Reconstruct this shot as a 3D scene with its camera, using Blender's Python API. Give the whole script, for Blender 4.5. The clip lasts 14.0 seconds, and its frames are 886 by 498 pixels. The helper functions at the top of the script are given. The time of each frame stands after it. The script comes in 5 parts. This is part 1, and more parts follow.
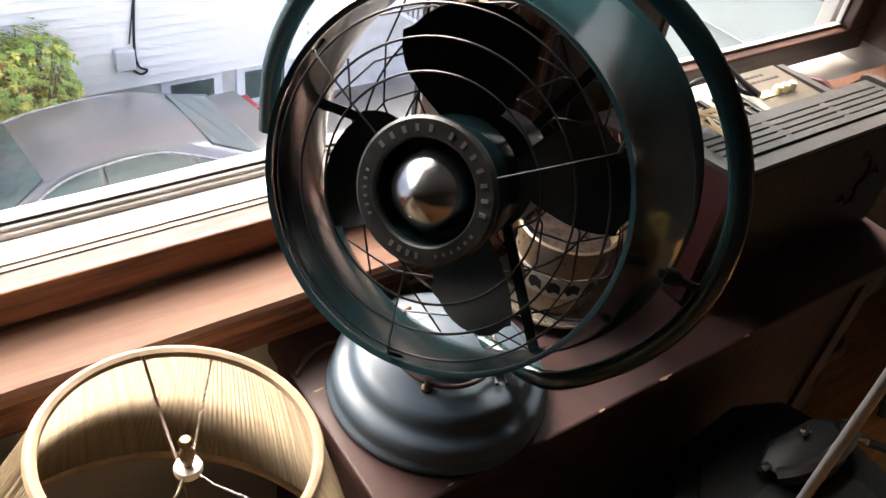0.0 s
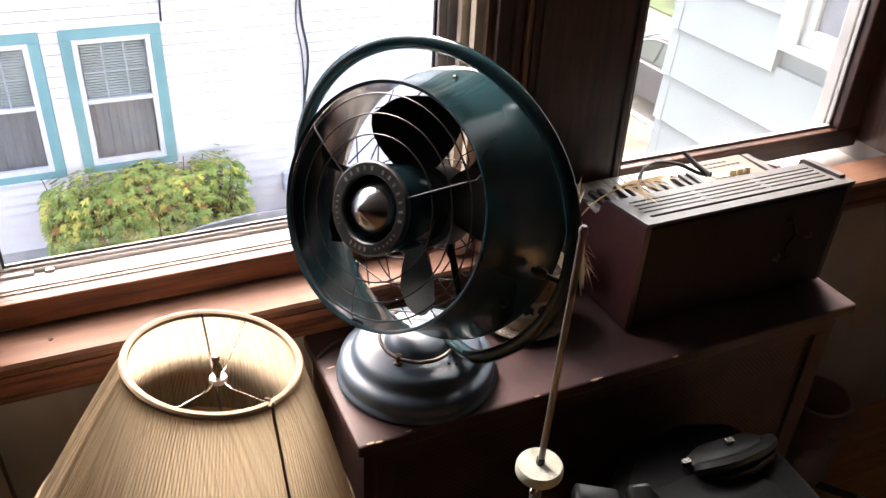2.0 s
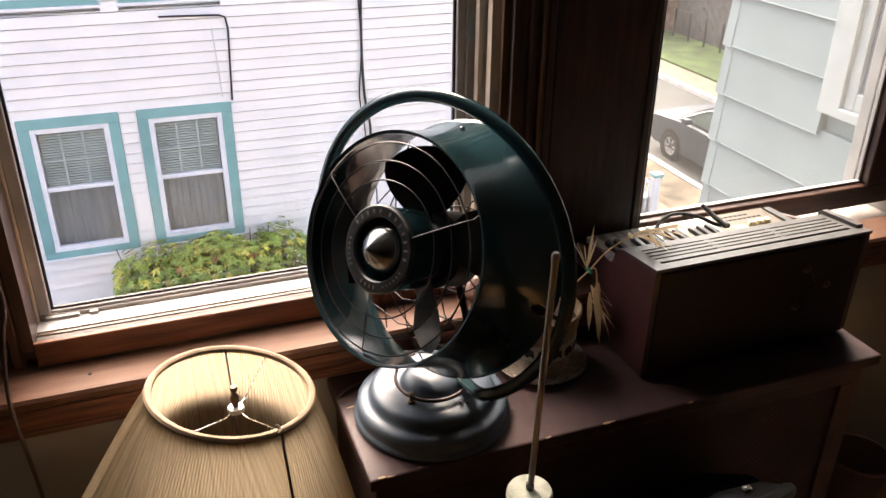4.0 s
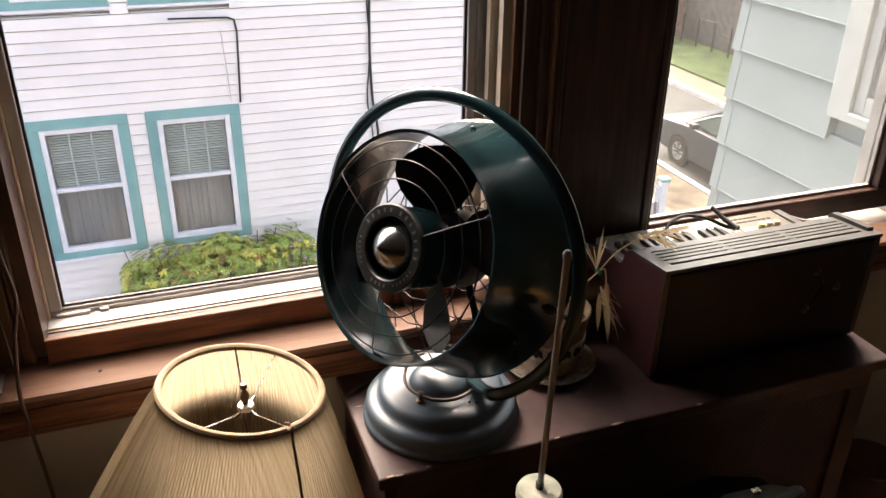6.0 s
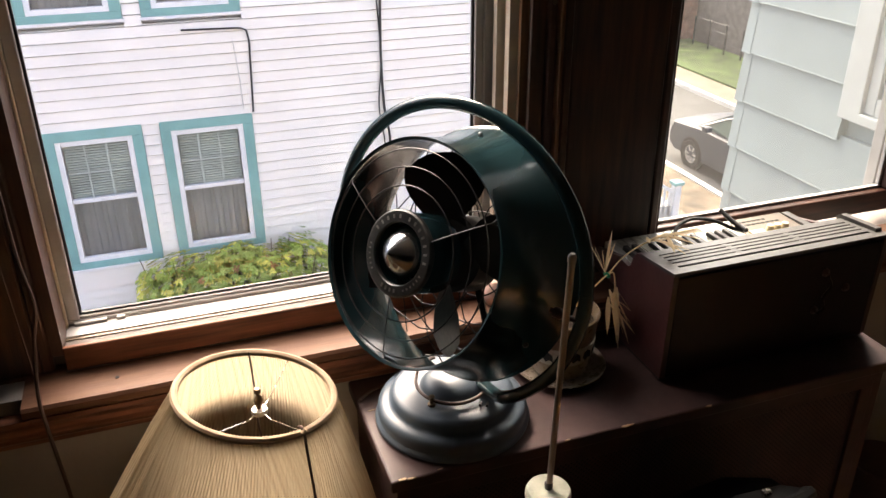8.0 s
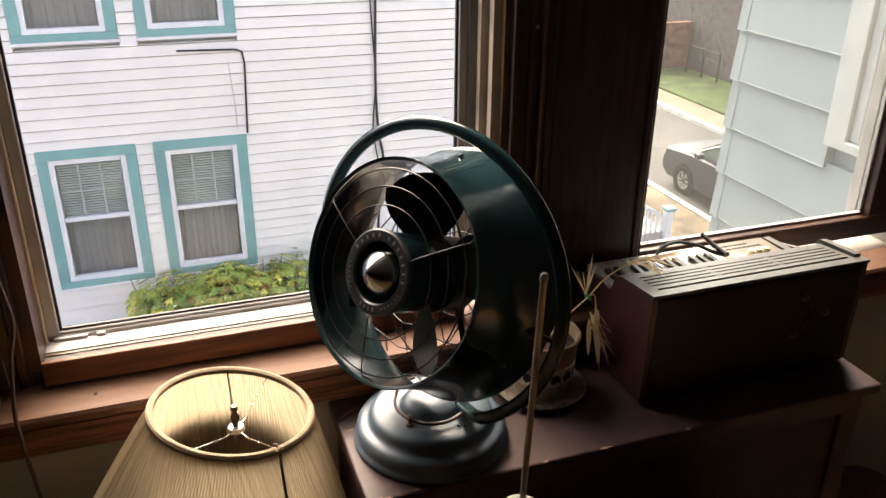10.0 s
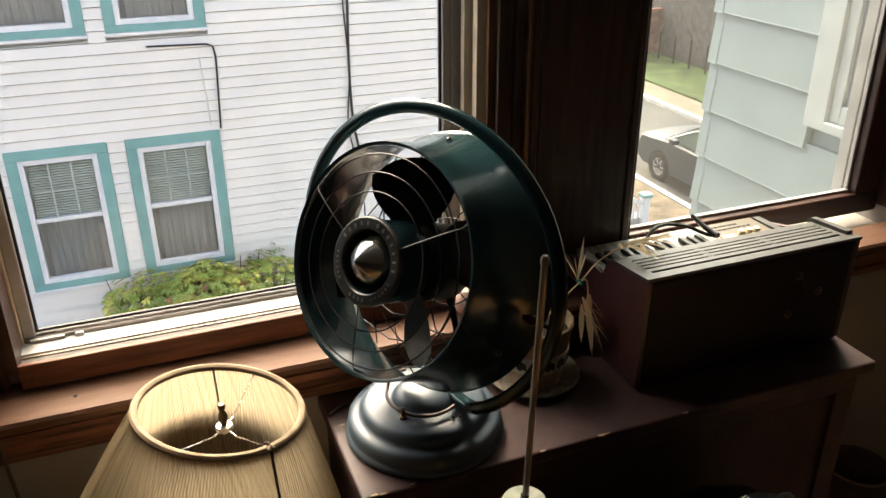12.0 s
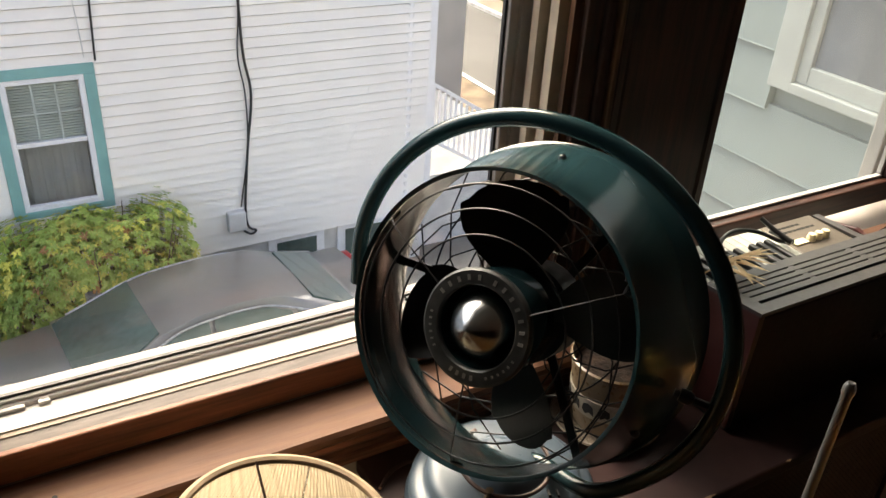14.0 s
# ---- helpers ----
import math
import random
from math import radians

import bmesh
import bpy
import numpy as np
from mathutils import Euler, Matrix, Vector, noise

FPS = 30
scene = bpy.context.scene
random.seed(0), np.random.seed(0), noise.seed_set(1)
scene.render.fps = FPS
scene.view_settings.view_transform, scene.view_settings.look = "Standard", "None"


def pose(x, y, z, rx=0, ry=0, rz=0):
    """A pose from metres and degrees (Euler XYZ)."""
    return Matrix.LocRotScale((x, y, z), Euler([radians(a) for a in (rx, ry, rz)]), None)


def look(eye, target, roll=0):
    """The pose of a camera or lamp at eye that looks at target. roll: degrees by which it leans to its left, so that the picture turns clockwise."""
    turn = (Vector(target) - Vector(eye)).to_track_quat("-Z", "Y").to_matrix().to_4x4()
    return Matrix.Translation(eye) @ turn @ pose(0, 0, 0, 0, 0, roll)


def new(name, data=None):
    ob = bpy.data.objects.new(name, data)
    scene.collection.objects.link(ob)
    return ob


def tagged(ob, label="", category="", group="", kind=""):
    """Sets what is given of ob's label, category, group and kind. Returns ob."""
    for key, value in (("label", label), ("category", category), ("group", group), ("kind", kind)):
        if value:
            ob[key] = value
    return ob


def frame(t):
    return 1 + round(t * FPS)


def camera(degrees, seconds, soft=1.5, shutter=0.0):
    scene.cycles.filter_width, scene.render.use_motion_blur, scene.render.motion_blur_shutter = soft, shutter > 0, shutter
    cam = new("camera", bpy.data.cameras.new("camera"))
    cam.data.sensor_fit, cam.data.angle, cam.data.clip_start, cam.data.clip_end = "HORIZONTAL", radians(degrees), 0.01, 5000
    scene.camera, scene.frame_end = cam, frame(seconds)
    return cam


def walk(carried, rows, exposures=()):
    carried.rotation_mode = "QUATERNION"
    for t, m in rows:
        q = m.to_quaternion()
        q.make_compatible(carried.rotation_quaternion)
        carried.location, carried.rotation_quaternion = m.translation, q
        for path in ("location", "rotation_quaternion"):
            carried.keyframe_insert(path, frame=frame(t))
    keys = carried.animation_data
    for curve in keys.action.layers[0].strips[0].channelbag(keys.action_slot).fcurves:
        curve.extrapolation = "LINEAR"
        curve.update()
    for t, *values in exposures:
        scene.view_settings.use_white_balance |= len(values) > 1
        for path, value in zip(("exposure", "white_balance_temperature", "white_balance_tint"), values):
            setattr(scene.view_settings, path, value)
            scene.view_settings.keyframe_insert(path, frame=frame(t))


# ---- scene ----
cam = camera(56.2, 14.0)
PATH = [
    (0, (0.039, 0.057, 1.626), (1.045, 1.232, 0.358), 9.8),
    (0.5, (-0.008, -0.118, 1.703), (0.999, 1.108, 0.486), 8.2),
    (1, (0.038, -0.336, 1.73), (0.919, 1.019, 0.552), 4.9),
    (1.5, (0.083, -0.453, 1.75), (0.853, 0.999, 0.61), 2.4),
    (2, (0.056, -0.45, 1.778), (0.803, 1.073, 0.718), 3.1),
    (2.5, (0.084, -0.496, 1.768), (0.759, 1.114, 0.792), 2.9),
    (3, (0.109, -0.55, 1.771), (0.751, 1.105, 0.848), 0.9),
    (5.5, (0.104, -0.571, 1.765), (0.723, 1.103, 0.862), 0.7),
    (6, (0.101, -0.569, 1.764), (0.718, 1.107, 0.863), 0.7),
    (6.5, (0.102, -0.574, 1.765), (0.715, 1.105, 0.868), 0.5),
    (7, (0.105, -0.578, 1.765), (0.705, 1.107, 0.87), 0.1),
    (7.5, (0.104, -0.582, 1.768), (0.693, 1.106, 0.872), -0.2),
    (8, (0.102, -0.589, 1.771), (0.69, 1.104, 0.884), -0.4),
    (10.5, (0.124, -0.61, 1.767), (0.736, 1.102, 0.934), 0.6),
    (11, (0.122, -0.614, 1.762), (0.737, 1.088, 0.911), 0.4),
    (11.5, (0.126, -0.607, 1.763), (0.754, 1.092, 0.914), -0.1),
    (12, (0.113, -0.567, 1.744), (0.771, 1.117, 0.891), -0.3),
    (12.5, (-0.013, -0.416, 1.75), (0.689, 1.258, 0.91), -0.9),
    (13, (-0.085, -0.266, 1.737), (0.692, 1.375, 0.898), -0.3),
    (13.5, (-0.037, -0.143, 1.726), (0.793, 1.431, 0.813), 1.1),
    (14, (-0.027, -0.114, 1.74), (0.87, 1.371, 0.745), 3.6),
]
EXPOSURES = [(0, 3.35, 6700, 10), (0.6, 3.45, 6650, 11), (1.5, 3.65, 6550, 14), (2.2, 3.5, 6700, 16), (3.0, 3.2, 6950, 16), (5.3, 2.98, 7250, 13), (8.2, 2.98, 7300, 13), (10.3, 2.86, 7450, 8), (11.0, 2.84, 7500, 5), (12.5, 2.78, 7500, 4), (13.3, 2.66, 7500, 5), (14.0, 2.55, 7400, 5)]
walk(cam, [(t, look(eye, target, roll)) for t, eye, target, roll in PATH], EXPOSURES)

# ---- light ----
world = bpy.data.worlds.new("sky")
scene.world = world
world.use_nodes = True
wn = world.node_tree.nodes
sky = wn.new("ShaderNodeTexSky")
sky.sky_type = "NISHITA"
sky.sun_disc = False
sky.sun_elevation = radians(45)
sky.sun_rotation = radians(8)
sky.dust_density = 6.0
sky.air_density = 0.5
sky.ozone_density = 0.3
wn["Background"].inputs["Strength"].default_value = 0.15
world.node_tree.links.new(sky.outputs["Color"], wn["Background"].inputs["Color"])
sun_data = bpy.data.lights.new("sun", "SUN")
sun_data.energy, sun_data.angle, sun_data.color = 0.95, radians(80), (1.0, 0.97, 0.92)
sun_lamp = new("sun", sun_data)
sun_lamp.matrix_world = look((0.9, 6.2, 7.0), (0, 0, 0))


# ---- materials ----
def mat(name, col, rough=0.5, metal=0.0, var=0.15, scale=12.0, bump=0.08, bscale=90.0, stretch=(1, 1, 1), coat=0.0, col2=None, spec=0.5, rvar=0.12):
    m = bpy.data.materials.new(name)
    m.use_nodes = True
    nt = m.node_tree
    N, L = nt.nodes, nt.links
    p = N["Principled BSDF"]
    p.inputs["Metallic"].default_value = metal
    p.inputs["Coat Weight"].default_value = coat
    p.inputs["Coat Roughness"].default_value = 0.15
    p.inputs["Specular IOR Level"].default_value = spec
    tc = N.new("ShaderNodeTexCoord")
    mp = N.new("ShaderNodeMapping")
    mp.inputs["Scale"].default_value = stretch
    L.new(tc.outputs["Object"], mp.inputs["Vector"])
    n1 = N.new("ShaderNodeTexNoise")
    n1.inputs["Scale"].default_value, n1.inputs["Detail"].default_value = scale, 6
    n2 = N.new("ShaderNodeTexNoise")
    n2.inputs["Scale"].default_value, n2.inputs["Detail"].default_value = bscale, 4
    L.new(mp.outputs["Vector"], n1.inputs["Vector"])
    L.new(mp.outputs["Vector"], n2.inputs["Vector"])
    info = N.new("ShaderNodeObjectInfo")
    mix = N.new("ShaderNodeMix")
    mix.data_type = "RGBA"
    c2 = col2 or [c * (1 - 2 * var) for c in col]
    c1 = col if col2 else [min(1, c * (1 + var)) for c in col]
    mix.inputs["A"].default_value, mix.inputs["B"].default_value = (*c1, 1), (*c2, 1)
    ramp = N.new("ShaderNodeMapRange")
    ramp.inputs["From Min"].default_value, ramp.inputs["From Max"].default_value = 0.3, 0.7
    L.new(n1.outputs["Fac"], ramp.inputs["Value"])
    L.new(ramp.outputs["Result"], mix.inputs["Factor"])
    hsv = N.new("ShaderNodeHueSaturation")
    rnd = N.new("ShaderNodeMapRange")
    rnd.inputs["To Min"].default_value, rnd.inputs["To Max"].default_value = 1 - 0.4 * var, 1 + 0.4 * var
    L.new(info.outputs["Random"], rnd.inputs["Value"])
    L.new(rnd.outputs["Result"], hsv.inputs["Value"])
    L.new(mix.outputs["Result"], hsv.inputs["Color"])
    L.new(hsv.outputs["Color"], p.inputs["Base Color"])
    rr = N.new("ShaderNodeMapRange")
    rr.inputs["To Min"].default_value, rr.inputs["To Max"].default_value = max(0.03, rough - rvar), min(1, rough + rvar)
    L.new(n2.outputs["Fac"], rr.inputs["Value"])
    L.new(rr.outputs["Result"], p.inputs["Roughness"])
    if bump:
        b = N.new("ShaderNodeBump")
        b.inputs["Strength"].default_value, b.inputs["Distance"].default_value = bump, 0.004
        L.new(n2.outputs["Fac"], b.inputs["Height"])
        L.new(b.outputs["Normal"], p.inputs["Normal"])
    return m


def glass_mat(name, tint=(1, 1, 1), gloss=0.04, dust=0.0):
    m = bpy.data.materials.new(name)
    m.use_nodes = True
    N, L = m.node_tree.nodes, m.node_tree.links
    N.remove(N["Principled BSDF"])
    tr, gl, mx = N.new("ShaderNodeBsdfTransparent"), N.new("ShaderNodeBsdfGlossy"), N.new("ShaderNodeMixShader")
    tr.inputs["Color"].default_value = (*tint, 1)
    gl.inputs["Roughness"].default_value = gloss
    mx.inputs["Fac"].default_value = 0.03
    L.new(tr.outputs["BSDF"], mx.inputs[1])
    L.new(gl.outputs["BSDF"], mx.inputs[2])
    coated = mx
    if dust:
        du, coated = N.new("ShaderNodeBsdfTranslucent"), N.new("ShaderNodeMixShader")
        du.inputs["Color"].default_value = (0.8, 0.8, 0.76, 1)
        coated.inputs["Fac"].default_value = dust
        L.new(mx.outputs["Shader"], coated.inputs[1])
        L.new(du.outputs["BSDF"], coated.inputs[2])
    L.new(coated.outputs["Shader"], N["Material Output"].inputs["Surface"])
    return m


M = {}
M["darkwood"] = mat("dark_stained_wood", (0.06, 0.025, 0.017), 0.38, var=0.35, scale=5, stretch=(14, 14, 1.2), bump=0.12, bscale=30, coat=0.2)
M["darkwood_x"] = mat("dark_stained_wood_level", (0.055, 0.022, 0.013), 0.38, var=0.35, scale=5, stretch=(1.2, 14, 14), bump=0.12, bscale=30, coat=0.2)
M["sillwood"] = mat("worn_varnished_sill_wood", (0.105, 0.05, 0.028), 0.6, var=0.3, scale=4, stretch=(1.4, 16, 16), bump=0.14, bscale=26, col2=(0.07, 0.03, 0.017), spec=0.2)
M["apronwood"] = mat("red_brown_moulding_wood", (0.16, 0.062, 0.035), 0.5, var=0.3, scale=5, stretch=(1.2, 18, 18), bump=0.15, bscale=26, spec=0.3)
M["edgewood"] = mat("raw_orange_edge_wood", (0.16, 0.075, 0.035), 0.45, var=0.3, scale=5, stretch=(14, 14, 1.2))
M["cover"] = mat("brown_painted_cover", (0.06, 0.032, 0.03), 0.5, var=0.25, scale=9, bump=0.05, bscale=60, spec=0.3)
M["chip"] = mat("bare_chipped_wood", (0.45, 0.3, 0.18), 0.7)
M["alu"] = mat("grey_white_window_metal", (0.42, 0.405, 0.385), 0.65, var=0.1, scale=9, metal=0.0)
M["tan"] = mat("cream_tan_track", (0.74, 0.63, 0.48), 0.5, var=0.14, scale=9)
# brown darkened to hold the shade inside the track grooves
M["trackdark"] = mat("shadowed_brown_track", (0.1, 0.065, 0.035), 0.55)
M["gasket"] = mat("black_rubber_gasket", (0.012, 0.012, 0.014), 0.6)
M["plaster"] = mat("warm_grey_plaster", (0.3, 0.275, 0.25), 0.8, var=0.08, scale=4, bump=0.12, bscale=70)
M["ceilingpaint"] = mat("ceiling_paint", (0.6, 0.58, 0.54), 0.9, var=0.06, scale=3)
M["floor"] = mat("oak_floor_boards", (0.36, 0.17, 0.06), 0.3, var=0.3, scale=4, stretch=(1.2, 14, 14), coat=0.35, col2=(0.24, 0.1, 0.035), bscale=20)
M["fan"] = mat("teal_grey_fan_enamel", (0.014, 0.038, 0.045), 0.17, var=0.1, scale=7, bump=0.012, bscale=14, coat=0.0, spec=0.45, rvar=0.05)
M["fanbase"] = mat("blue_grey_base_enamel", (0.072, 0.1, 0.13), 0.4, var=0.08, scale=8, bump=0.01, bscale=30, coat=0.0, spec=0.4, rvar=0.05)
M["blade"] = mat("black_fan_blade", (0.012, 0.012, 0.014), 0.35, var=0.2)
M["wire"] = mat("dark_steel_wire", (0.03, 0.03, 0.032), 0.35, metal=0.7)
M["chrome"] = mat("spun_chrome", (0.36, 0.39, 0.42), 0.22, metal=1.0, var=0.05, bump=0.02)
M["plate"] = mat("aged_nickel_plate", (0.09, 0.095, 0.095), 0.4, metal=0.75, var=0.2, scale=40)
M["platetext"] = mat("worn_raised_metal", (0.4, 0.4, 0.39), 0.35, metal=0.8)
M["shade"] = mat("cream_pleated_shade", (0.72, 0.6, 0.4), 0.75, var=0.12, scale=6, bump=0.1)
M["shadetrim"] = mat("tan_fabric_trim", (0.3, 0.22, 0.14), 0.8, var=0.15, scale=30)
M["brassdark"] = mat("tarnished_brass", (0.13, 0.09, 0.055), 0.4, metal=0.8, scale=30)
M["brass"] = mat("polished_brass", (0.75, 0.5, 0.17), 0.14, metal=1.0, var=0.08)
M["nickel"] = mat("nickel", (0.6, 0.57, 0.52), 0.25, metal=1.0)
M["cord"] = mat("brown_cord", (0.07, 0.038, 0.03), 0.55)
M["black"] = mat("black_plastic", (0.012, 0.013, 0.014), 0.42, var=0.2)
M["cloth"] = mat("black_case_cloth", (0.009, 0.01, 0.011), 0.75, var=0.25, scale=30, bump=0.3, bscale=200)
M["caseface"] = mat("grey_moulded_case", (0.006, 0.007, 0.008), 0.55, spec=0.2, var=0.15, scale=10, bump=0.1, bscale=150)
M["steel"] = mat("brushed_steel_rod", (0.22, 0.22, 0.23), 0.34, metal=0.6, var=0.03, bump=0.0, rvar=0.04)
M["felt"] = mat("pale_green_felt", (0.5, 0.53, 0.44), 0.95, var=0.12, scale=60, bump=0.3, bscale=300)
# maroon darkened for the shade on the side turned from the window
M["organ"] = mat("shade_darkened_maroon_organ_case", (0.013, 0.005, 0.005), 0.38, spec=0.15, var=0.25, scale=8, bump=0.05)
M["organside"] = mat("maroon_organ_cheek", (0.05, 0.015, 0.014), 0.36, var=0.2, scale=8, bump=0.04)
M["organtop"] = mat("grey_brown_grille_plastic", (0.045, 0.042, 0.041), 0.45, var=0.12, scale=12, bump=0.03)
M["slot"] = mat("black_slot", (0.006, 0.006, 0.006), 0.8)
M["panel"] = mat("bronze_control_panel", (0.15, 0.125, 0.1), 0.35, metal=0.4, var=0.1)
M["ivory"] = mat("ivory_key_plastic", (0.45, 0.45, 0.41), 0.25, var=0.05)
M["cream"] = mat("cream_knob", (0.78, 0.68, 0.46), 0.35, var=0.06)
M["pot"] = mat("ochre_glazed_pot", (0.24, 0.17, 0.1), 0.3, var=0.2, scale=14, coat=0.3)
M["potband"] = mat("white_glaze_band", (0.38, 0.33, 0.26), 0.3)
M["soil"] = mat("dry_soil", (0.05, 0.03, 0.02), 0.95, var=0.4, scale=60, bump=0.8, bscale=120)
M["dish"] = mat("glazed_saucer", (0.3, 0.25, 0.2), 0.28, var=0.15, scale=10, coat=0.3)
M["dry"] = mat("dried_palm_leaf", (0.58, 0.42, 0.22), 0.7, var=0.3, scale=30)
M["tie"] = mat("green_plant_tie", (0.02, 0.4, 0.2), 0.5)
M["terracotta"] = mat("terracotta", (0.09, 0.045, 0.035), 0.75, var=0.2)
M["ceramic"] = mat("white_ceramic", (0.75, 0.7, 0.64), 0.35, var=0.06)
M["pink"] = mat("pink_ceramic", (0.6, 0.4, 0.33), 0.4, var=0.1)
M["amber"] = mat("honey_wood", (0.62, 0.34, 0.12), 0.3, coat=0.4)
M["white"] = mat("white_enamel", (0.8, 0.78, 0.76), 0.35, var=0.05)
# outside
M["siding"] = mat("white_vinyl_siding", (0.84, 0.81, 0.77), 0.5, var=0.03, scale=2, bump=0.03)
M["whitetrim"] = mat("white_window_trim", (0.8, 0.8, 0.82), 0.45, var=0.04)
M["muntin"] = mat("grey_green_muntin", (0.42, 0.47, 0.45), 0.5, var=0.05)
M["teal"] = mat("teal_painted_trim", (0.2, 0.41, 0.4), 0.5, var=0.08, scale=4)
M["blind"] = mat("grey_green_blind", (0.42, 0.48, 0.44), 0.7, var=0.1, scale=3)
M["dimroom"] = mat("dim_curtain", (0.44, 0.45, 0.42), 0.8, var=0.06, scale=2.2, stretch=(3, 1, 0.6))
M["bluewall"] = mat("pale_blue_grey_shingle", (0.285, 0.338, 0.342), 0.6, var=0.05, scale=3, bump=0.1, bscale=60)
M["wingtrim"] = mat("cream_white_wing_trim", (0.46, 0.49, 0.475), 0.5, var=0.05)
M["ledge"] = mat("weathered_grey_sill_paint", (0.105, 0.088, 0.078), 0.8, var=0.18, scale=14, stretch=(1, 6, 6))
M["foundation"] = mat("grey_foundation", (0.6, 0.59, 0.57), 0.85, var=0.12, scale=3)
M["leaf"] = mat("shrub_leaf", (0.36, 0.46, 0.08), 0.5, var=0.35, scale=2.2, bump=0, col2=(0.17, 0.28, 0.045))
M["leaf2"] = mat("yellowed_shrub_leaf", (0.58, 0.56, 0.1), 0.5, var=0.3, scale=2.5, bump=0)
M["leaf3"] = mat("rusty_shrub_leaf", (0.3, 0.14, 0.04), 0.55, var=0.3, scale=2.5, bump=0)
M["bark"] = mat("shrub_stem", (0.09, 0.06, 0.04), 0.9)
M["asphalt"] = mat("worn_asphalt", (0.085, 0.085, 0.083), 0.9, var=0.12, scale=0.8, bump=0.2, bscale=40)
M["concrete"] = mat("tan_concrete", (0.21, 0.17, 0.125), 0.9, var=0.14, scale=1.2, bump=0.1)
M["grass"] = mat("lawn", (0.06, 0.1, 0.022), 0.95, var=0.3, scale=2, bump=0.6, bscale=60)
M["ground"] = mat("driveway_ground", (0.2, 0.19, 0.17), 0.9, var=0.2, scale=0.7, bump=0.2)
M["dirt"] = mat("dirt_verge", (0.2, 0.15, 0.1), 0.95, var=0.3, scale=2)
M["carA"] = mat("grey_brown_car_paint", (0.2, 0.195, 0.19), 0.28, metal=0.35, var=0.05, scale=2, coat=0.6, bump=0.0, rvar=0.02)
M["carB"] = mat("dark_blue_grey_car_paint", (0.04, 0.05, 0.07), 0.55, metal=0.0, var=0.05, scale=2, coat=0.0, bump=0.0, rvar=0.02)
M["carglass"] = mat("car_window_glass", (0.06, 0.095, 0.085), 0.05, var=0.1, bump=0.0, coat=0.8, rvar=0.03)
M["tyre"] = mat("tyre_rubber", (0.02, 0.02, 0.02), 0.8)
M["rim"] = mat("silver_rim", (0.45, 0.45, 0.46), 0.3, metal=0.8)
M["redlight"] = mat("red_tail_lamp", (0.4, 0.03, 0.03), 0.25)
M["brickdark"] = mat("dark_grey_brick", (0.1, 0.09, 0.085), 0.9, var=0.25, scale=5)
M["brickred"] = mat("red_brick", (0.3, 0.13, 0.09), 0.9, var=0.25, scale=5)
M["beige"] = mat("beige_stucco", (0.5, 0.47, 0.42), 0.85, var=0.06, scale=2)
M["skyglass"] = mat("reflecting_window_glass", (0.2, 0.22, 0.25), 0.1, var=0.2, scale=2, bump=0.0, coat=0.5)
M["roof"] = mat("grey_roof_shingle", (0.12, 0.12, 0.125), 0.9, var=0.15, scale=6)
M["pane"] = glass_mat("window_pane")
M["dustypane"] = glass_mat("dusty_green_window_pane", (0.87, 0.9, 0.9), dust=0.014)


def perforated():
    m = M["cover"].copy()
    m.name = "perforated_brown_metal"
    N, L = m.node_tree.nodes, m.node_tree.links
    p = N["Principled BSDF"]
    tc = N.new("ShaderNodeTexCoord")
    mp = N.new("ShaderNodeMapping")
    mp.inputs["Scale"].default_value = (125, 1, 125)
    mp.inputs["Rotation"].default_value = (0, radians(45), 0)
    L.new(tc.outputs["Object"], mp.inputs["Vector"])
    sep = N.new("ShaderNodeSeparateXYZ")
    L.new(mp.outputs["Vector"], sep.inputs["Vector"])
    sq = []
    for axis in ("X", "Z"):
        fr = N.new("ShaderNodeMath"); fr.operation = "FRACT"
        L.new(sep.outputs[axis], fr.inputs[0])
        sb = N.new("ShaderNodeMath"); sb.operation = "SUBTRACT"; sb.inputs[1].default_value = 0.5
        L.new(fr.outputs[0], sb.inputs[0])
        pw = N.new("ShaderNodeMath"); pw.operation = "MULTIPLY"
        L.new(sb.outputs[0], pw.inputs[0]); L.new(sb.outputs[0], pw.inputs[1])
        sq.append(pw)
    ad = N.new("ShaderNodeMath"); ad.operation = "ADD"
    L.new(sq[0].outputs[0], ad.inputs[0]); L.new(sq[1].outputs[0], ad.inputs[1])
    lt = N.new("ShaderNodeMath"); lt.operation = "LESS_THAN"; lt.inputs[1].default_value = 0.075
    L.new(ad.outputs[0], lt.inputs[0])
    hole = N.new("ShaderNodeBsdfTransparent")
    mx = N.new("ShaderNodeMixShader")
    L.new(lt.outputs[0], mx.inputs["Fac"])
    L.new(p.outputs["BSDF"], mx.inputs[1]); L.new(hole.outputs["BSDF"], mx.inputs[2])
    L.new(mx.outputs["Shader"], N["Material Output"].inputs["Surface"])
    return m


M["perf"] = perforated()


# ---- mesh helpers (all in world metres) ----
def thing(name, at, label, category, group="", kind=""):
    ob = new(name)
    ob.location = at
    ob.empty_display_size = 0.05
    return tagged(ob, label, category, group, kind)


def origin(ob):
    v = Vector(ob.location)
    while ob.parent:
        ob = ob.parent
        v += ob.location
    return v


